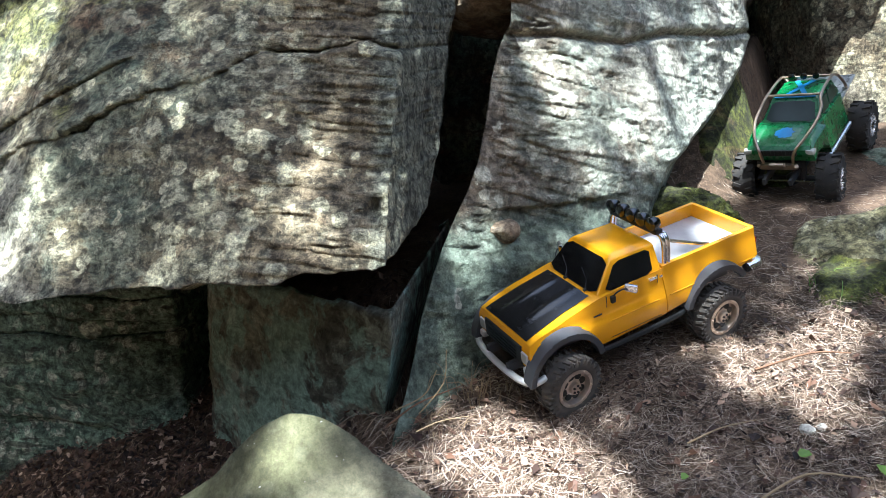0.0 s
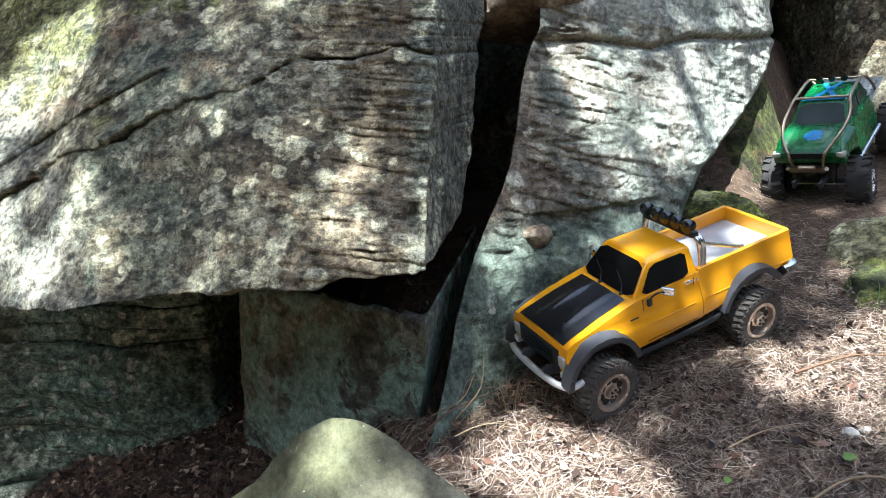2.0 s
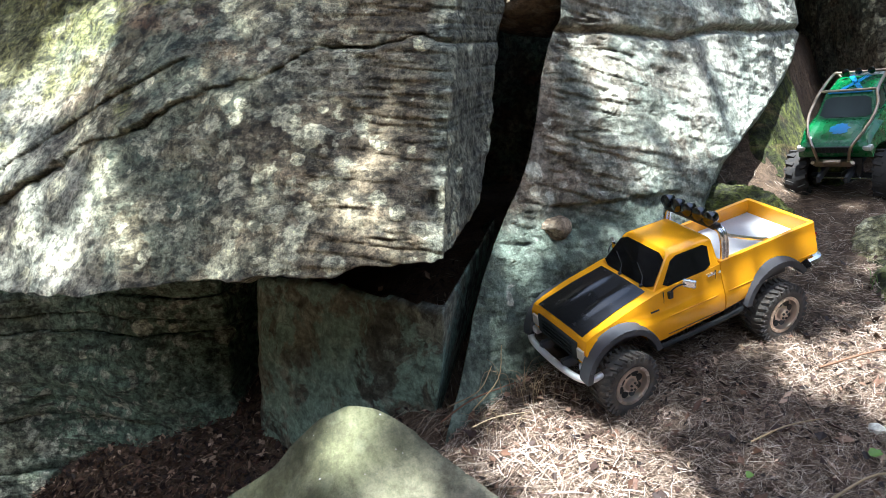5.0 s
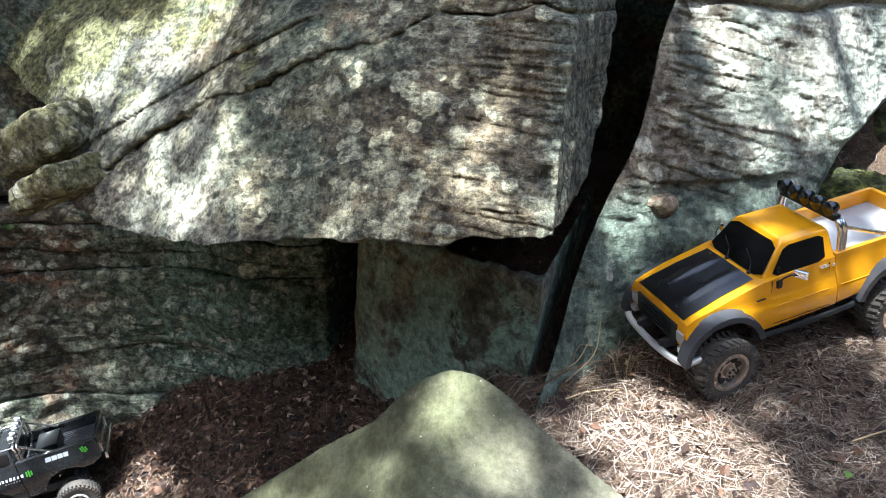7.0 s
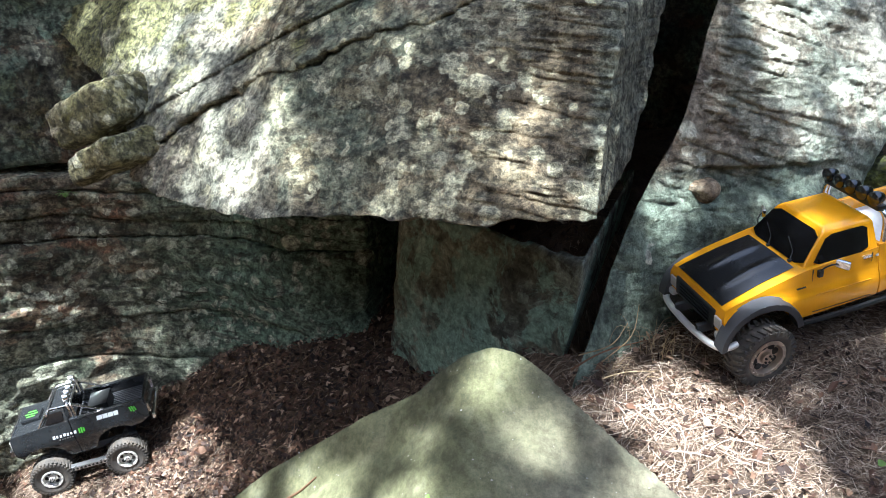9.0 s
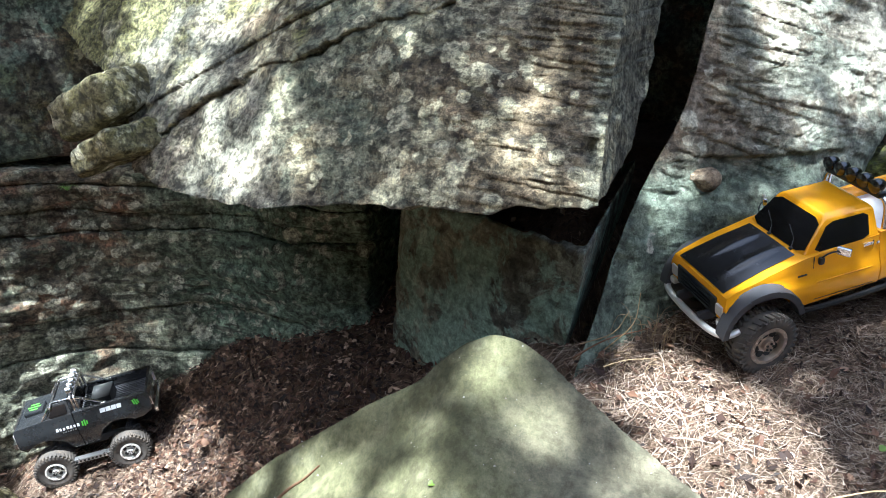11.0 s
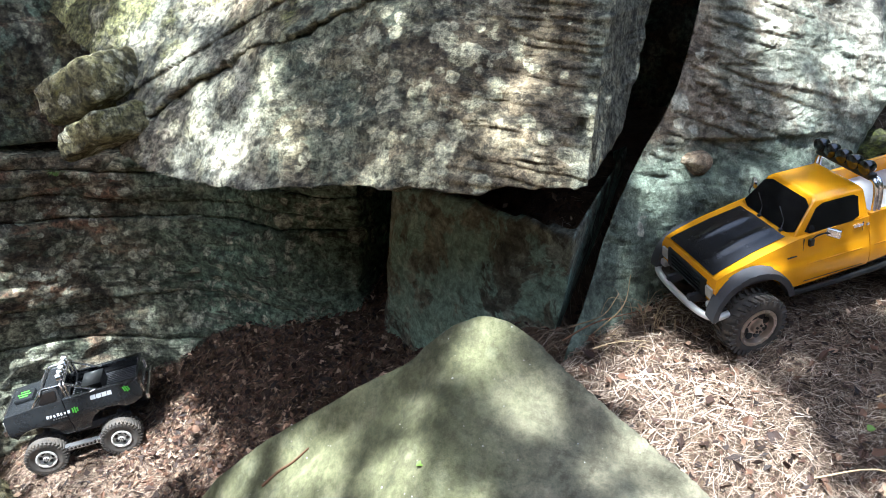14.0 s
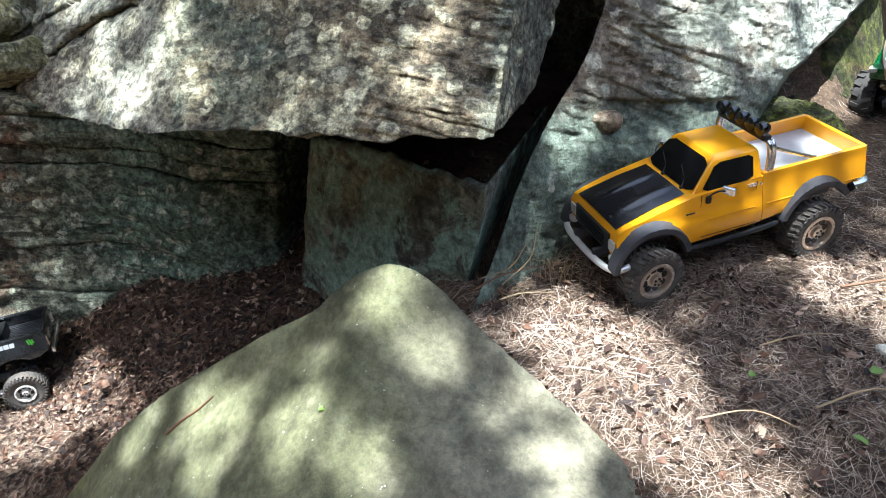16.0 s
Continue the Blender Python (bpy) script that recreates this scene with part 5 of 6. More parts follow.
def build_green():
    root = new("crawler_truck")
    root.matrix_world = Matrix.Translation((1.017, 1.882, 0.226)) @ Euler((radians(6.25), radians(21.3), radians(-129.75))).to_matrix().to_4x4() @ Matrix.Scale(0.95, 4)
    tagged(root, "metallic green model crawler with blue paint and bronze cage", "toy truck", "model trucks")
    hub, r = 0.058, 0.068
    taper = lambda c: Vector((c.x, c.y * (1 - 0.16 * sm((c.z - 0.13) / 0.05)) * (1 - 0.06 * sm((c.x - 0.12) / 0.06)), c.z))
    bm = bmesh.new()
    out = [(-0.07, 0.105), (-0.07, 0.185), (0.07, 0.185), (0.10, 0.1845), (0.13, 0.182), (0.155, 0.177), (0.175, 0.170), (0.190, 0.166), (0.198, 0.157), (0.199, 0.146), (0.194, 0.136)] + arch_points(0.15, 0.066, 0.072, 55, 160, 10) + [(0.085, 0.100)]
    prism(bm, out, -0.090, 0.090, 0.022, taper, 6)
    part("body", bm, GREENPAINT, root)
    # a raised middle of the bonnet and a bulging wing on each side
    for y, wide, rise in ((0.0, 0.050, 0.004), (-0.066, 0.020, 0.003), (0.066, 0.020, 0.003)):
        bm = bmesh.new()
        v, f = grid_sheet(span(0.098, 0.190, 24), span(-1, 1, 13), lambda a, b: Vector((a, y + b * wide * (1 - 0.3 * sm((a - 0.12) / 0.07)), line(a, [(0.09, 0.1848), (0.13, 0.182), (0.155, 0.177), (0.175, 0.1715), (0.19, 0.165)]) - 0.002 + (rise + 0.002) * (1 - b * b) * min(1, (0.19 - a) / 0.02) * min(1, (a - 0.098) / 0.01) - (0.006 if abs(y) > 0.05 and b * y > 0 else 0) * b * b)))
        vs = [bm.verts.new(q) for q in v]
        for q in f:
            bm.faces.new([vs[k] for k in q])
        part("bonnet_bulge", bm, GREENPAINT, root)
    # dark grille panel between the lamps and a dark underside
    bm = bmesh.new()
    box(bm, (0.1985, 0, 0.150), (0.006, 0.088, 0.016), 0.002)
    for k in span(-0.036, 0.036, 9):
        box(bm, (0.2015, k, 0.150), (0.002, 0.003, 0.013), 0)
    part("grille", bm, BLACKSATIN, root)
    bm = bmesh.new()
    box(bm, (0.10, 0, 0.112), (0.18, 0.12, 0.02), 0.004)
    part("underbody", bm, BLACKSATIN, root)
    lf, lr, tf, tr, mir = greenhouse(root, (0.100, 0.072, 0.182, -0.085, 0.070, 0.184), (0.048, 0.058, 0.228, -0.065, 0.058, 0.228), GREENPAINT)
    for name, corners, u0, u1, v0, v1 in (("windscreen", (lf, mir(lf), mir(tf), tf), 0.07, 0.93, 0.10, 0.90), ("side_window", (lr, lf, tf, tr), 0.1, 0.5, 0.15, 0.85),
                                          ("side_window", (lr, lf, tf, tr), 0.55, 0.86, 0.15, 0.85), ("side_window", (mir(lf), mir(lr), mir(tr), mir(tf)), 0.14, 0.9, 0.15, 0.85)):
        bm = bmesh.new()
        patch(bm, corners, u0, u1, v0, v1, 0.0012)
        n = (Vector(corners[1]) - Vector(corners[0])).cross(Vector(corners[3]) - Vector(corners[0]))
        if n.dot(sum((Vector(q) for q in corners), Vector()) / 4 - Vector((-0.02, 0, 0.21))) < 0:
            bmesh.ops.translate(bm, vec=-n.normalized() * 0.0024, verts=bm.verts)
        part(name, bm, SCREEN, root, "dark green tinted window")
    bm = bmesh.new()
    patch(bm, (lf, mir(lf), mir(tf), tf), 0.09, 0.91, 0.80, 0.90, 0.0022)
    part("sun_strip", bm, WHITEDECAL, root, "pale strip along the screen top")
    # blue paint: bonnet splash and crossed roof stripes
    bm = bmesh.new()
    rnd = random.Random(3)
    bulge = lambda a, b: line(a, [(0.09, 0.1848), (0.13, 0.182), (0.155, 0.177), (0.175, 0.1715), (0.19, 0.165)]) - 0.002 + 0.006 * (1 - (b / 0.045) ** 2) + 0.0012
    mid = bm.verts.new((0.150, 0.004, bulge(0.150, 0.004)))
    rings = []
    for q in (0.35, 0.7, 1.0):
        rings.append([bm.verts.new((x, y, bulge(x, y))) for x, y in ((0.150 + math.cos(a) * 0.021 * k, 0.004 + math.sin(a) * 0.024 * k) for a, k in ((2 * math.pi * n / 24, q * (rnd.uniform(0.75, 1.12) if q == 1.0 else 1)) for n in range(24)))])
    for n in range(24):
        bm.faces.new((mid, rings[0][n], rings[0][(n + 1) % 24]))
        for a, b in zip(rings, rings[1:]):
            bm.faces.new((a[n], b[n], b[(n + 1) % 24], a[(n + 1) % 24]))
    part("paint_splash", bm, BLUEPAINT, root, "blue paint splash on the bonnet")
    for s in (-1, 1):
        bm = bmesh.new()
        box(bm, (-0.010, 0, 0.2345), (0.012, 0.094, 0.0012), 0, Matrix.Rotation(s * 1.1, 4, "Z"))
        part("roof_stripe", bm, BLUEPAINT, root, "blue painted stripe across the roof")
    bm = bmesh.new()
    box(bm, (0.040, 0, 0.2315), (0.012, 0.100, 0.002), 0)
    part("roof_stripe", bm, BLUEPAINT, root, "blue painted stripe across the roof")
    # cage
    for s in (-1, 1):
        bm = bmesh.new()
        tube(bm, arc([(0.204, s * 0.035, 0.120), (0.208, s * 0.042, 0.158), (0.180, s * 0.060, 0.182), (0.130, s * 0.074, 0.204), (0.085, s * 0.074, 0.221), (0.050, s * 0.066, 0.241), (-0.06, s * 0.064, 0.243), (-0.12, s * 0.068, 0.20), (-0.15, s * 0.07, 0.16)]), 0.0038, 8)
        part("cage_tube", bm, TUBE, root, "bronze cage tube")
    for x, z, w in ((0.050, 0.240, 0.066), (-0.058, 0.243, 0.064)):
        bm = bmesh.new()
        tube(bm, [(x, -w, z), (x, w, z)], 0.0035, 8)
        part("cage_tube", bm, TUBE, root)
    for y in (-0.03, 0.0, 0.03):
        bm = bmesh.new()
        lathe(bm, [(0.002, -0.007), (0.006, -0.005), (0.0085, 0.002), (0.0085, 0.005), (0.001, 0.006)], 14)
        bmesh.ops.transform(bm, matrix=Matrix.Translation((-0.04, y, 0.253)) @ Matrix.Rotation(-math.pi / 2, 4, "Z"), verts=bm.verts)
        part("roof_lamp", bm, LAMP, root)
    bm = bmesh.new()
    box(bm, (0.205, 0, 0.116), (0.016, 0.086, 0.014), 0.003)
    for s in (-1, 1):
        tube(bm, [(0.205, s * 0.043, 0.112), (0.214, s * 0.046, 0.122)], 0.005, 8)
        tube(bm, [(0.213, s * 0.018, 0.118), (0.218, s * 0.018, 0.124), (0.213, s * 0.018, 0.130)], 0.003, 6)
    tube(bm, [(0.213, -0.016, 0.122), (0.213, 0.016, 0.122)], 0.008, 10)
    part("winch_bumper", bm, TUBE, root, "bronze winch bumper")
    for s in (-1, 1):
        bm = bmesh.new()
        box(bm, (0.189, s * 0.064, 0.152), (0.018, 0.044, 0.013), 0.004, Matrix.Rotation(-s * 0.25, 4, "Z"))
        part("headlight", bm, LENS, root)
    bm = bmesh.new()
    box(bm, (-0.145, 0, 0.166), (0.14, 0.15, 0.004), 0.001, Matrix.Rotation(0.10, 4, "Y"))
    for i in range(9):
        for j in range(9):
            box(bm, (-0.205 + i * 0.015, -0.064 + j * 0.016, 0.169 + (-0.06 + i * 0.015) * -0.1), (0.009, 0.003, 0.002), 0, Matrix.Rotation(0.8 if (i + j) % 2 else -0.8, 4, "Z"))
    part("deck_plate", bm, PLATE, root, "bare metal checker plate deck")
    for s in (-1, 1):
        bm = bmesh.new()
        tube(bm, [(0.085, s * 0.086, 0.092), (-0.09, s * 0.088, 0.096)], 0.006, 8)
        part("rock_slider", bm, ALU, root)
    bm = bmesh.new()
    tube(bm, [(0.165, -0.10, 0.060), (0.165, 0.10, 0.060)], 0.003, 8)
    part("steering_rod", bm, CHROME, root)
    running_gear(root, 0.30, 0.075, hub, PLASTIC)
    for x in (0.15, -0.15):
        for s in (-1, 1):
            wheel(root, (x, s * 0.102, hub), r, 0.054, s, SHADERUBBER, CHROME, 0.030, 6, 16, 0.12 if x > 0 else 0.0, "black lugged tyre, shade put into its rubber colour")
    lift_body(root, (0, 0, 0.009))


build_green()


# ---- loose things on the ground ----
def strewn(name, count, where, make, mat, label, category, seed):
    rnd = random.Random(seed)
    verts, faces = [], []
    for _ in range(count):
        x, y = where(rnd)
        make(rnd, x, y, verts, faces)
    tagged(raw(name, verts, faces, mat, False), label, category, kind="stuff")


def needle(rnd, x, y, verts, faces, long=(0.007, 0.036), thick=0.00025):
    a, n, t = rnd.uniform(0, 2 * math.pi), rnd.uniform(*long), thick * rnd.uniform(0.7, 1.5)
    bend = rnd.uniform(-0.3, 0.3)
    lift = rnd.uniform(0.0, 0.007)
    tilt = rnd.gauss(0, 0.12)
    base = len(verts)
    for k in range(4):
        s = (k / 3 - 0.5) * n
        ang = a + bend * s / n
        px, py = x + math.cos(ang) * s, y + math.sin(ang) * s
        pz = ground_height(px, py) + 0.012 * fr(px * 5, py * 5, 0.3, 2) + 0.004 + lift + tilt * s
        w = t * (1.0 if 0 < k < 3 else 0.6)
        for j in range(3):
            b = 2 * math.pi * j / 3
            verts.append((px - math.sin(ang) * math.cos(b) * w, py + math.cos(ang) * math.cos(b) * w, pz + math.sin(b) * w))
    for k in range(3):
        for j in range(3):
            p, q = base + k * 3 + j, base + k * 3 + (j + 1) % 3
            faces.append((p, q, q + 3, p + 3))


def dead_leaf(rnd, x, y, verts, faces, size=(0.005, 0.015)):
    a, n = rnd.uniform(0, 2 * math.pi), rnd.uniform(*size)
    w = n * rnd.uniform(0.35, 0.7)
    z = ground_height(x, y) + 0.012 * fr(x * 5, y * 5, 0.3, 2) + rnd.uniform(0.004, 0.014)
    turn = Euler((rnd.gauss(0, 0.5), rnd.gauss(0, 0.5), a)).to_matrix()
    curl = rnd.uniform(-0.3, 0.7)
    base = len(verts)
    # whole leaves are lobed, bits are torn
    torn = rnd.random() < 0.45
    shape = [(-1, 0), (-0.45, 0.8), (0.1, 1.0), (0.6, 0.65), (1.15, 0), (0.6, -0.65), (0.1, -1.0), (-0.45, -0.8)]
    for i, (u, v) in enumerate(shape):
        k = rnd.uniform(0.55, 1.25) if torn else rnd.uniform(0.85, 1.2) * (1.0 if i % 2 == 0 else 0.74)
        verts.append(Vector((x, y, z)) + turn @ Vector((u * n * k, v * w * k, curl * w * abs(v) + 0.15 * curl * n * u * u)))
    verts.append(Vector((x, y, z)))
    verts.append(Vector((x, y, z)) + turn @ Vector((0.55 * n, 0, 0.05 * curl * n)))
    for i in range(8):
        faces.append((base + 8, base + i, base + (i + 1) % 8))


def spread(cx, cy, rx, ry):
    def where(rnd):
        while True:
            x, y = cx + rnd.gauss(0, rx), cy + rnd.gauss(0, ry)
            if -1.6 < x < 1.8 and 0.2 < y < 2.1:
                return x, y
    return where


strewn("pine_needles", 52000, spread(0.45, 0.95, 0.34, 0.26), needle, NEEDLE, "dry brown pine needles strewn over the soil", "needles", 5)
strewn("pine_needles", 6000, spread(0.85, 1.4, 0.25, 0.25), needle, NEEDLE, "dry brown pine needles strewn over the soil", "needles", 6)
# pale needles gathered where sun hits the hollow; their colour adds to its brightness
strewn("pine_needles", 20000, spread(-1.12, 1.16, 0.2, 0.12), needle, NEEDLE, "dry pine needles in the hollow, pale to brighten its sunlit patch", "needles", 7)
strewn("pine_needles", 500, spread(0.10, 0.95, 0.09, 0.04), lambda r, x, y, v, f: needle(r, x, y, v, f, (0.03, 0.08), 0.0006), NEEDLE, "long straw-coloured needles heaped by the boulder", "needles", 8)
strewn("pine_needles", 9000, spread(-0.85, 1.28, 0.3, 0.2), lambda r, x, y, v, f: needle(r, x, y, v, f, (0.01, 0.045), 0.0004), STRAWLITTER, "rusty pine needles mixed into the leaf litter", "needles", 12)
strewn("dead_leaves", 12500, spread(-0.85, 1.3, 0.36, 0.25), lambda r, x, y, v, f: dead_leaf(r, x, y, v, f, (0.003, 0.0125)), DEADLEAF, "curled brown dead leaves on the floor of the hollow", "leaves", 9)
strewn("dead_leaves", 4200, spread(0.5, 0.95, 0.4, 0.27), lambda r, x, y, v, f: dead_leaf(r, x, y, v, f, (0.003, 0.009)), DEADLEAF, "small crumbled leaf bits among the needles", "leaves", 10)
strewn("dead_leaves", 240, spread(0.45, 0.9, 0.35, 0.2), lambda r, x, y, v, f: dead_leaf(r, x, y, v, f, (0.009, 0.016)), DEADLEAF, "brown dead leaves among the needles", "leaves", 11)


def single_leaf(x, y, size, turn, mat, label, lift=0.016):
    bm = bmesh.new()
    rnd = random.Random(int(x * 997 + y * 131))
    lobed = mat is DEADLEAF
    ring = []
    for k in range(22):
        a = 2 * math.pi * k / 22
        q = size * (1 + 0.25 * math.cos(a)) * rnd.uniform(0.85, 1.1)
        if lobed:
            q *= 0.62 + 0.5 * abs(math.cos(2.5 * a)) ** 1.5
        rise = size * ((0.55 * math.sin(a) ** 2 + 0.25 * math.cos(a) ** 2) * rnd.uniform(0.6, 1.4) if lobed else 0.25 * math.sin(a) ** 2)
        ring.append(bm.verts.new((math.cos(a) * q, math.sin(a) * q * 0.75, rise)))
    mid = bm.verts.new((0, 0, 0))
    for k in range(22):
        bm.faces.new((mid, ring[k], ring[(k + 1) % 22]))
    ob = part("leaf", bm, mat)
    ob.matrix_world = pose(x, y, ground_at(x, y) + lift, 8, -10, turn)
    return tagged(ob, label, "leaf", "loose leaves")


for x, y, size, turn, mat, label in ((0.575, 0.89, 0.010, 20, GREENLEAF, "small fresh green leaf on brown needles"), (0.66, 0.84, 0.011, 80, GREENLEAF, "small fresh green leaf on brown needles"),
                                     (0.52, 0.76, 0.010, 140, GREENLEAF, "small fresh green leaf on brown needles"), (0.40, 0.865, 0.007, 50, GREENLEAF, "small yellow-green leaf on brown needles"),
                                     (0.60, 0.80, 0.020, 60, DEADLEAF, "broad tan dead leaf on the needles"), (0.72, 0.93, 0.010, 10, GREENLEAF, "small fresh green leaf on brown needles"),
                                     (-0.93, 1.25, 0.019, 40, DEADLEAF, "broad curled tan leaf on the leaf litter"), (-0.86, 1.30, 0.017, 120, DEADLEAF, "broad curled tan leaf on the leaf litter"),
                                     (-1.02, 1.20, 0.016, 200, DEADLEAF, "broad curled tan leaf on the leaf litter"), (0.45, 0.70, 0.016, 70, DEADLEAF, "broad tan dead leaf on the needles")):
    single_leaf(x, y, size, turn, mat, label)
QUARTZ = rock_material("white_quartz", (0.35, 0.35, 0.36), (0.55, 0.55, 0.56), (0.75, 0.75, 0.74), 0, bump=0.003, grain=0.25)
for x, y, s in ((0.605, 0.945, 0.013), (0.630, 0.95, 0.009), (0.29, 0.865, 0.007)):
    lump("pebble", (x, y, ground_at(x, y) + s * 0.5), (s, s * 0.8, s * 0.7), QUARTZ, int(x * 1000), "white broken pebble on the needles", "pebble", sub=3)


# dirt, a leaf and a twig on the boulder
def crumbs():
    rnd = random.Random(41)
    verts, faces = [], []
    for _ in range(260):
        x, y = rnd.uniform(-0.62, 0.18), rnd.uniform(0.45, 0.84)
        if y > 0.84 - 0.35 * max(0, x + 0.1):
            continue
        c, k = Vector((x, y, boulder_height(x, y) + 0.0005)), len(verts)
        n = rnd.choice((0.0008, 0.0011, 0.0015, 0.0022))
        for d in ((1, 0, 0), (-0.5, 0.8, 0), (-0.5, -0.8, 0), (0, 0, 0.8)):
            verts.append(c + Vector(d) * n * rnd.uniform(0.7, 1.3))
        faces += [(k, k + 1, k + 3), (k + 1, k + 2, k + 3), (k + 2, k, k + 3)]
    tagged(raw("crumbs", verts, faces, CHAFF, False), "specks of dirt and chaff on the boulder", "dirt", kind="stuff")


crumbs()


def twig(points, r, mat, label, name="twig"):
    bm = bmesh.new()
    tube(bm, arc(points, 4), r, 6, 0.5)
    return tagged(part(name, bm, mat), label, "twig", "loose twigs")


BARKY = plain("brown_twig_bark", (0.16, 0.085, 0.045), 0.85, vary=0.5, scale=120)
STRAWY = plain("pale_dry_stem", (0.34, 0.25, 0.14), 0.7, vary=0.4, scale=120)
twig([(x, y, boulder_height(x, y) + 0.002) for x, y in ((-0.475, 0.765), (-0.45, 0.775), (-0.425, 0.778), (-0.40, 0.785))], 0.0028, BARKY, "short broken brown twig lying on the boulder")
leaf = single_leaf(-0.192, 0.678, 0.006, 30, GREENLEAF, "small green leaf on the boulder")
leaf.location.z = boulder_height(-0.192, 0.678) + 0.002
for pts, r, mat in (([(0.02, 0.95, 0.0), (0.05, 0.96, 0.01), (0.08, 0.97, 0.012), (0.10, 0.975, 0.012)], 0.0010, STRAWY), ([(-0.02, 1.03, -0.01), (0.03, 1.00, 0.035), (0.05, 0.985, 0.085)], 0.0012, STRAWY),
                    ([(0.02, 1.02, -0.01), (0.06, 1.01, 0.05), (0.065, 1.005, 0.11)], 0.0012, STRAWY), ([(-0.03, 0.98, -0.01), (0.02, 1.01, 0.015), (0.09, 1.06, 0.02)], 0.0018, BARKY),
                    ([(0.42, 0.92, 0.0), (0.47, 0.93, 0.02), (0.53, 0.95, 0.022)], 0.0015, STRAWY), ([(0.47, 0.80, -0.015), (0.55, 0.83, 0.01), (0.62, 0.82, 0.012)], 0.0020, STRAWY),
                    ([(0.56, 1.04, 0.06), (0.66, 1.07, 0.075), (0.72, 1.06, 0.08)], 0.0022, BARKY), ([(-0.80, 1.12, -0.66), (-0.74, 1.13, -0.645), (-0.69, 1.12, -0.63)], 0.0022, BARKY),
                    ([(-0.95, 1.42, -0.62), (-0.86, 1.46, -0.60), (-0.80, 1.47, -0.585)], 0.0018, STRAWY), ([(0.30, 0.74, -0.02), (0.37, 0.75, 0.0), (0.43, 0.74, -0.01)], 0.0014, STRAWY)):
    lifted = [(x, y, max(z, ground_at(x, y) + 0.006)) for x, y, z in pts]
    twig(lifted, r, mat, "thin dry stem on the needles" if mat is STRAWY else "thin brown twig on the litter")


def grass_tuft(cx, cy, count, tall, spread_by, seed, mat, label):
    rnd = random.Random(seed)
    root = new("grass_tuft")
    root.location = (cx, cy, ground_at(cx, cy))
    tagged(root, label, "grass")
    for _ in range(count):
        a, h = rnd.uniform(0, 6.28), tall * rnd.uniform(0.5, 1.1)
        x, y = rnd.gauss(0, spread_by), rnd.gauss(0, spread_by * 0.5)
        bm = bmesh.new()
        tube(bm, arc([(x, y, -0.004), (x + math.cos(a) * h * 0.2, y + math.sin(a) * h * 0.2, h * 0.6), (x + math.cos(a) * h * 0.6, y + math.sin(a) * h * 0.6, h * 0.75)], 3), 0.0008, 4, 0.3)
        part("blade", bm, mat, root)


grass_tuft(0.135, 1.10, 26, 0.075, 0.03, 3, STRAWY, "dry grass stems at the foot of the pale block")
grass_tuft(0.05, 1.03, 16, 0.06, 0.025, 4, STRAWY, "dry grass stems beside the cleft")
FERN = plain("fresh_green_blade", (0.10, 0.20, 0.03), 0.5, vary=0.4, scale=90)
grass_tuft(0.86, 1.33, 22, 0.03, 0.06, 5, FERN, "short green blades on the mossy soil")


def fern_sprig(x, y, z, count, long, seed):
    rnd = random.Random(seed)
    root = new("fern_sprig")
    root.location = (x, y, z)
    tagged(root, "tiny green fern growing from a rock ledge", "fern")
    for k in range(count):
        a = 2 * math.pi * k / count + rnd.uniform(-0.3, 0.3)
        n = long * rnd.uniform(0.7, 1.1)
        way, side = Vector((math.cos(a), math.sin(a) - 0.5, 0)).normalized(), Vector((-math.sin(a), math.cos(a), 0))
        spine = arc([(0, 0, -0.003), way * n * 0.5 + Vector((0, 0, n * 0.5)), way * n + Vector((0, 0, n * 0.35))], 4)
        bm = bmesh.new()
        tube(bm, spine, 0.0005, 4, 0.4)
        for i, p in enumerate(spine[1:], 1):
            w = n * 0.26 * (1 - 0.09 * i)
            for s in (-1, 1):
                q = [p, p + side * s * w * 0.5 + way * 0.0018, p + side * s * w, p + side * s * w * 0.5 - way * 0.0018]
                bm.faces.new([bm.verts.new(c) for c in q])
        part("frond", bm, FERN, root)


fern_sprig(-1.325, 1.40, 0.030, 7, 0.026, 3)


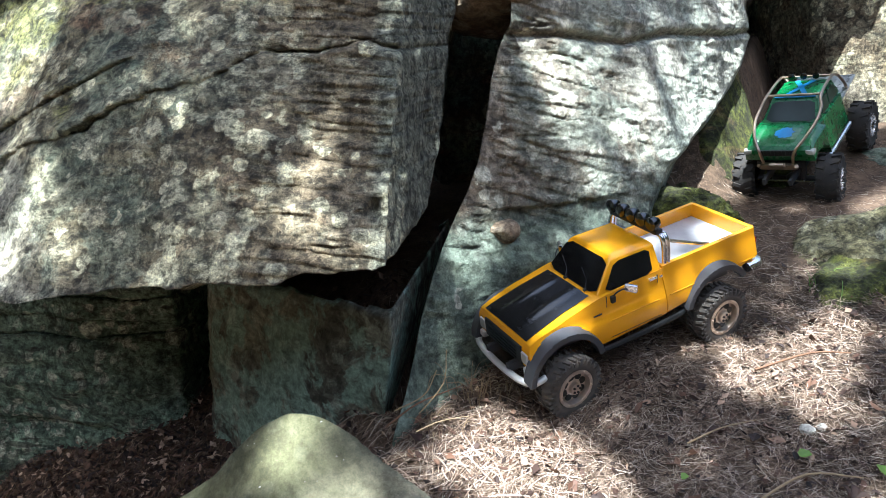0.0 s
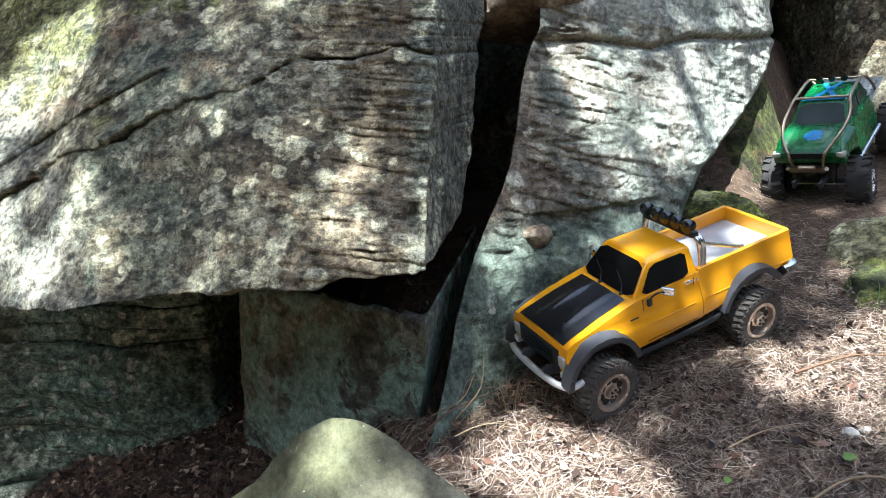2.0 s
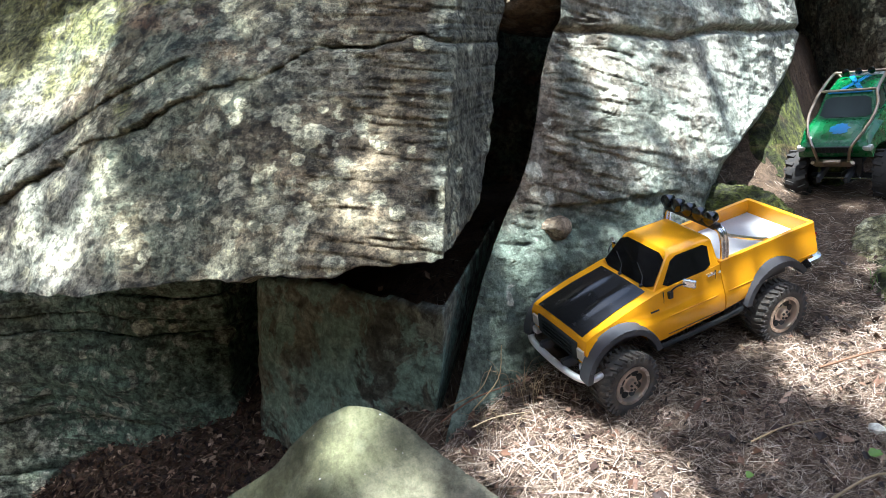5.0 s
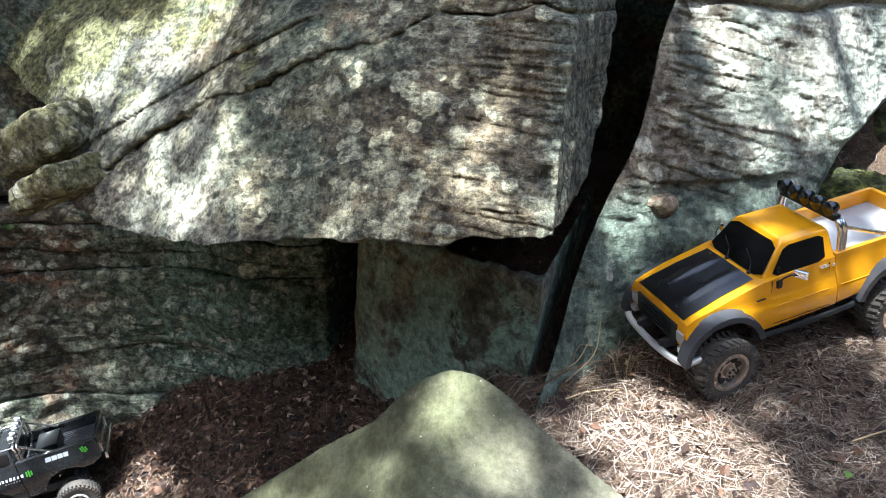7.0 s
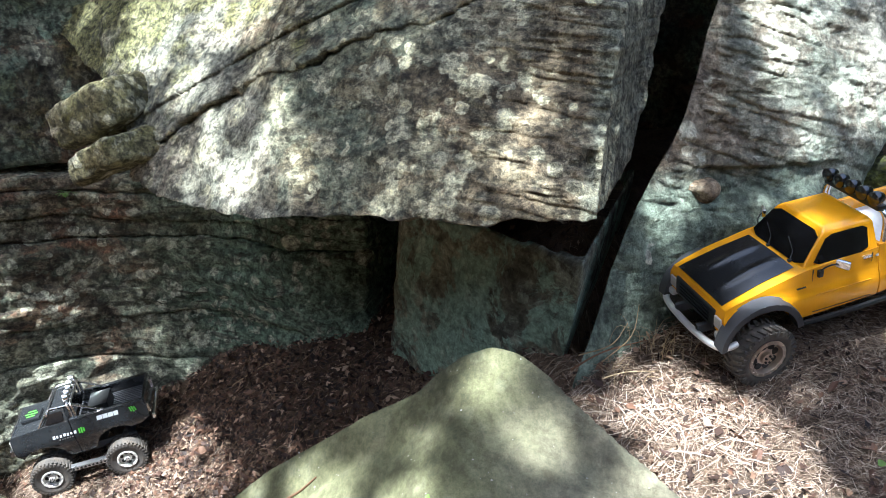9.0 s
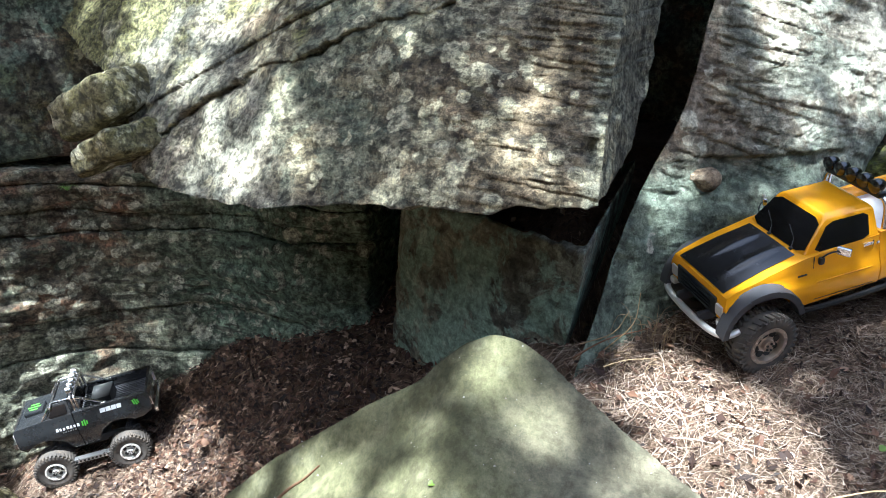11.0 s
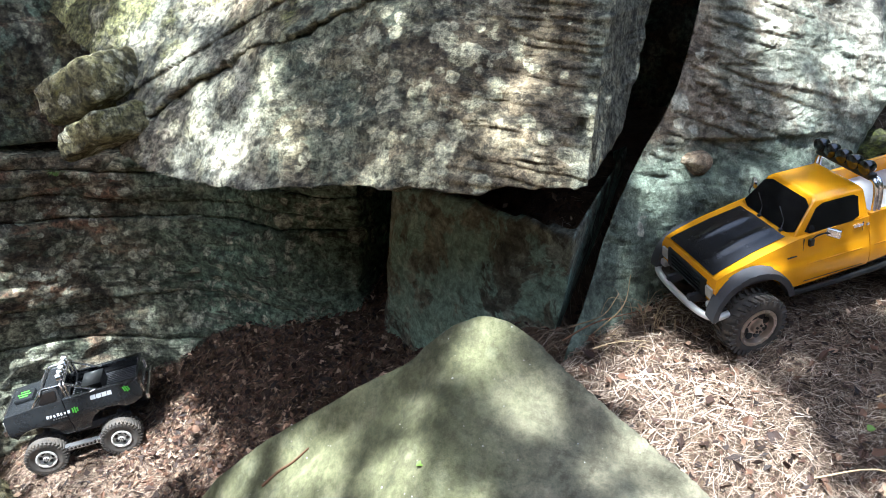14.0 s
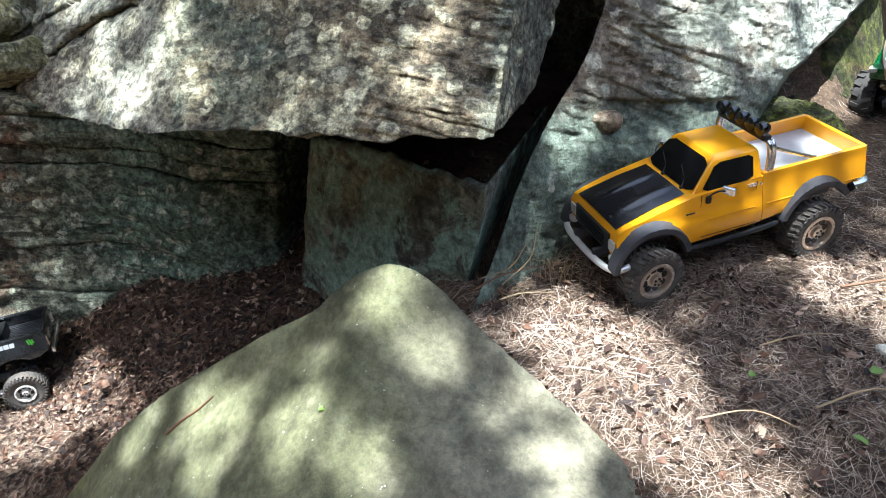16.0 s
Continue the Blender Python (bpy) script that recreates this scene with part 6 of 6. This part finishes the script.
# ---- the tree whose crown dapples the light ----
def build_tree():
    e1 = SUN_WAY.cross(Vector((0, 0, 1))).normalized()
    e2 = e1.cross(SUN_WAY).normalized()
    gaps = [(-0.64, 1.02, 0.255, 0.055), (-0.55, 1.005, 0.285, 0.062), (-0.73, 1.065, 0.245, 0.045), (-1.0, 1.17, 0.34, 0.05), (-0.93, 1.10, 0.27, 0.03), (-0.82, 1.20, 0.40, 0.05), (1.36, 2.42, 0.50, 0.09), (1.25, 2.3, 0.48, 0.06), (-0.72, 1.30, 0.546, 0.11), (-0.95, 1.33, 0.46, 0.10), (-0.13, 0.945, 0.335, 0.035), (-0.125, 0.99, 0.39, 0.03),
            (-0.12, 1.04, 0.45, 0.03), (-0.19, 0.96, 0.345, 0.022), (-0.25, 1.0, 0.40, 0.024), (-0.24, 0.93, 0.30, 0.02), (-0.08, 0.92, 0.30, 0.02),
            (0.28, 1.50, 0.485, 0.08), (0.41, 1.53, 0.42, 0.075), (0.52, 1.60, 0.43, 0.07), (0.63, 1.70, 0.47, 0.075), (0.09, 1.215, 0.21, 0.035), (0.33, 1.43, 0.34, 0.05), (0.75, 1.80, 0.50, 0.08),
            (0.05, 0.97, -0.06, 0.07), (0.15, 0.95, -0.05, 0.08), (0.23, 0.94, -0.045, 0.06), (0.14, 0.85, -0.075, 0.09), (0.24, 0.85, -0.06, 0.08), (0.30, 0.80, -0.06, 0.06), (0.32, 0.72, -0.08, 0.06), (0.38, 0.64, -0.09, 0.06), (0.24, 0.74, -0.08, 0.05), (0.60, 1.065, 0.03, 0.05), (0.67, 1.11, 0.045, 0.065), (0.745, 1.18, 0.068, 0.045), (0.64, 1.0, 0.013, 0.03), (0.86, 1.36, 0.10, 0.045), (1.05, 1.58, 0.2, 0.06), (0.55, 1.11, 0.03, 0.045), (0.52, 1.16, 0.034, 0.03), (0.70, 1.05, 0.035, 0.045), (0.76, 1.80, 0.24, 0.06), (0.84, 1.95, 0.35, 0.07),
            (1.15, 1.62, 0.22, 0.08), (1.5, 2.4, 0.45, 0.2), (0.57, 1.27, 0.22, 0.06), (0.24, 1.05, 0.13, 0.035), (0.88, 2.0, 0.35, 0.12),
            (-0.125, 0.805, 0.08, 0.035), (-0.10, 0.757, 0.035, 0.022), (-0.035, 0.74, 0.0, 0.022), (0.03, 0.712, -0.027, 0.02), (0.085, 0.66, -0.05, 0.022), (0.15, 0.64, -0.07, 0.025), (-0.19, 0.64, -0.075, 0.046), (-0.23, 0.68, -0.07, 0.036), (-0.13, 0.645, -0.05, 0.022), (-0.11, 0.59, -0.08, 0.03), (-0.35, 0.76, -0.12, 0.028), (-0.36, 0.68, -0.17, 0.036), (-0.25, 0.765, -0.03, 0.02), (-0.42, 0.75, -0.17, 0.045), (-0.54, 0.79, -0.25, 0.045),
            (-1.02, 1.33, -0.60, 0.045), (-0.95, 1.26, -0.58, 0.055), (-0.88, 1.19, -0.57, 0.055), (-0.83, 1.11, -0.57, 0.045), (-0.96, 1.16, -0.62, 0.07), (-1.08, 1.15, -0.66, 0.13), (-1.22, 1.12, -0.70, 0.13), (-1.40, 1.30, -0.70, 0.13), (-1.28, 1.38, -0.62, 0.08)]
    # openings over steep stone are narrow from front to back
    gaps = [(*g, g[3] * (0.75 if g[2] > 0.15 else 1.0)) for g in gaps]
    flat = [(Vector(g[:3]).dot(e1), Vector(g[:3]).dot(e2), g[3], g[4]) for g in gaps]
    rnd = random.Random(77)
    verts, faces = [], []
    for _ in range(54000):
        a, b = rnd.uniform(-2.6, 3.0), rnd.uniform(-1.5, 4.0)
        if math.hypot((a - 0.2) / 1.05, b - 1.25) > 2.45 + 0.55 * noise.noise(Vector((math.atan2(b - 1.25, a) * 1.6, 4, 0))) + 0.3 * noise.noise(Vector((a * 2.5, b * 2.5, 9))) + 0.15 * rnd.random():
            continue
        near = min(math.hypot((a - p) / r, (b - q) / s) for p, q, r, s in flat)
        if near < 1.25 + 0.55 * noise.noise(Vector((a * 7, b * 7, 1))) + 0.35 * noise.noise(Vector((a * 19, b * 19, 5))) + 0.2 * (rnd.random() - 0.5):
            continue
        p = SUN_WAY * rnd.uniform(4.4, 5.3) + e1 * a + e2 * b
        turn = Euler((rnd.uniform(-0.9, 0.9), rnd.uniform(-0.9, 0.9), rnd.uniform(0, 6.28))).to_matrix()
        n, w = rnd.uniform(0.035, 0.06), rnd.uniform(0.02, 0.034)
        k = len(verts)
        for u, v in ((-1, 0), (-0.2, 0.9), (1.1, 0), (-0.2, -0.9)):
            verts.append(p + turn @ Vector((u * n, v * w, 0.15 * n * abs(v))))
        faces.append((k, k + 1, k + 2, k + 3))
    root = new("tree")
    tagged(root, "tall leafy tree whose crown shades the rocks", "tree")
    raw("crown", verts, faces, CROWN, False, root)
    top = SUN_WAY * 5.8 + Vector((-1.6, -1.6, 0.3))
    foot = Vector((-3.2, -4.2, ground_at(-3.2, -4.2) - 0.1))
    bm = bmesh.new()
    tube(bm, arc([foot, foot * 0.95 + Vector((0, 0, 1.6)), foot.lerp(top, 0.6) + Vector((-0.3, -0.3, 0.8)), top], 6), 0.22, 12, 0.3)
    part("trunk", bm, BARK, root)
    for k in range(12):
        a, b = rnd.uniform(-2.4, 2.8), rnd.uniform(-1.4, 3.8)
        tip = SUN_WAY * 5.5 + e1 * a + e2 * b
        if min(math.hypot((a - p) / r, (b - q) / s) for p, q, r, s in flat) < 1.3:
            continue
        bm = bmesh.new()
        tube(bm, arc([top, top.lerp(tip, 0.5) + Vector((0, 0, 0.5)), tip], 5), 0.03, 7, 0.2)
        part("limb", bm, BARK, root)


build_tree()
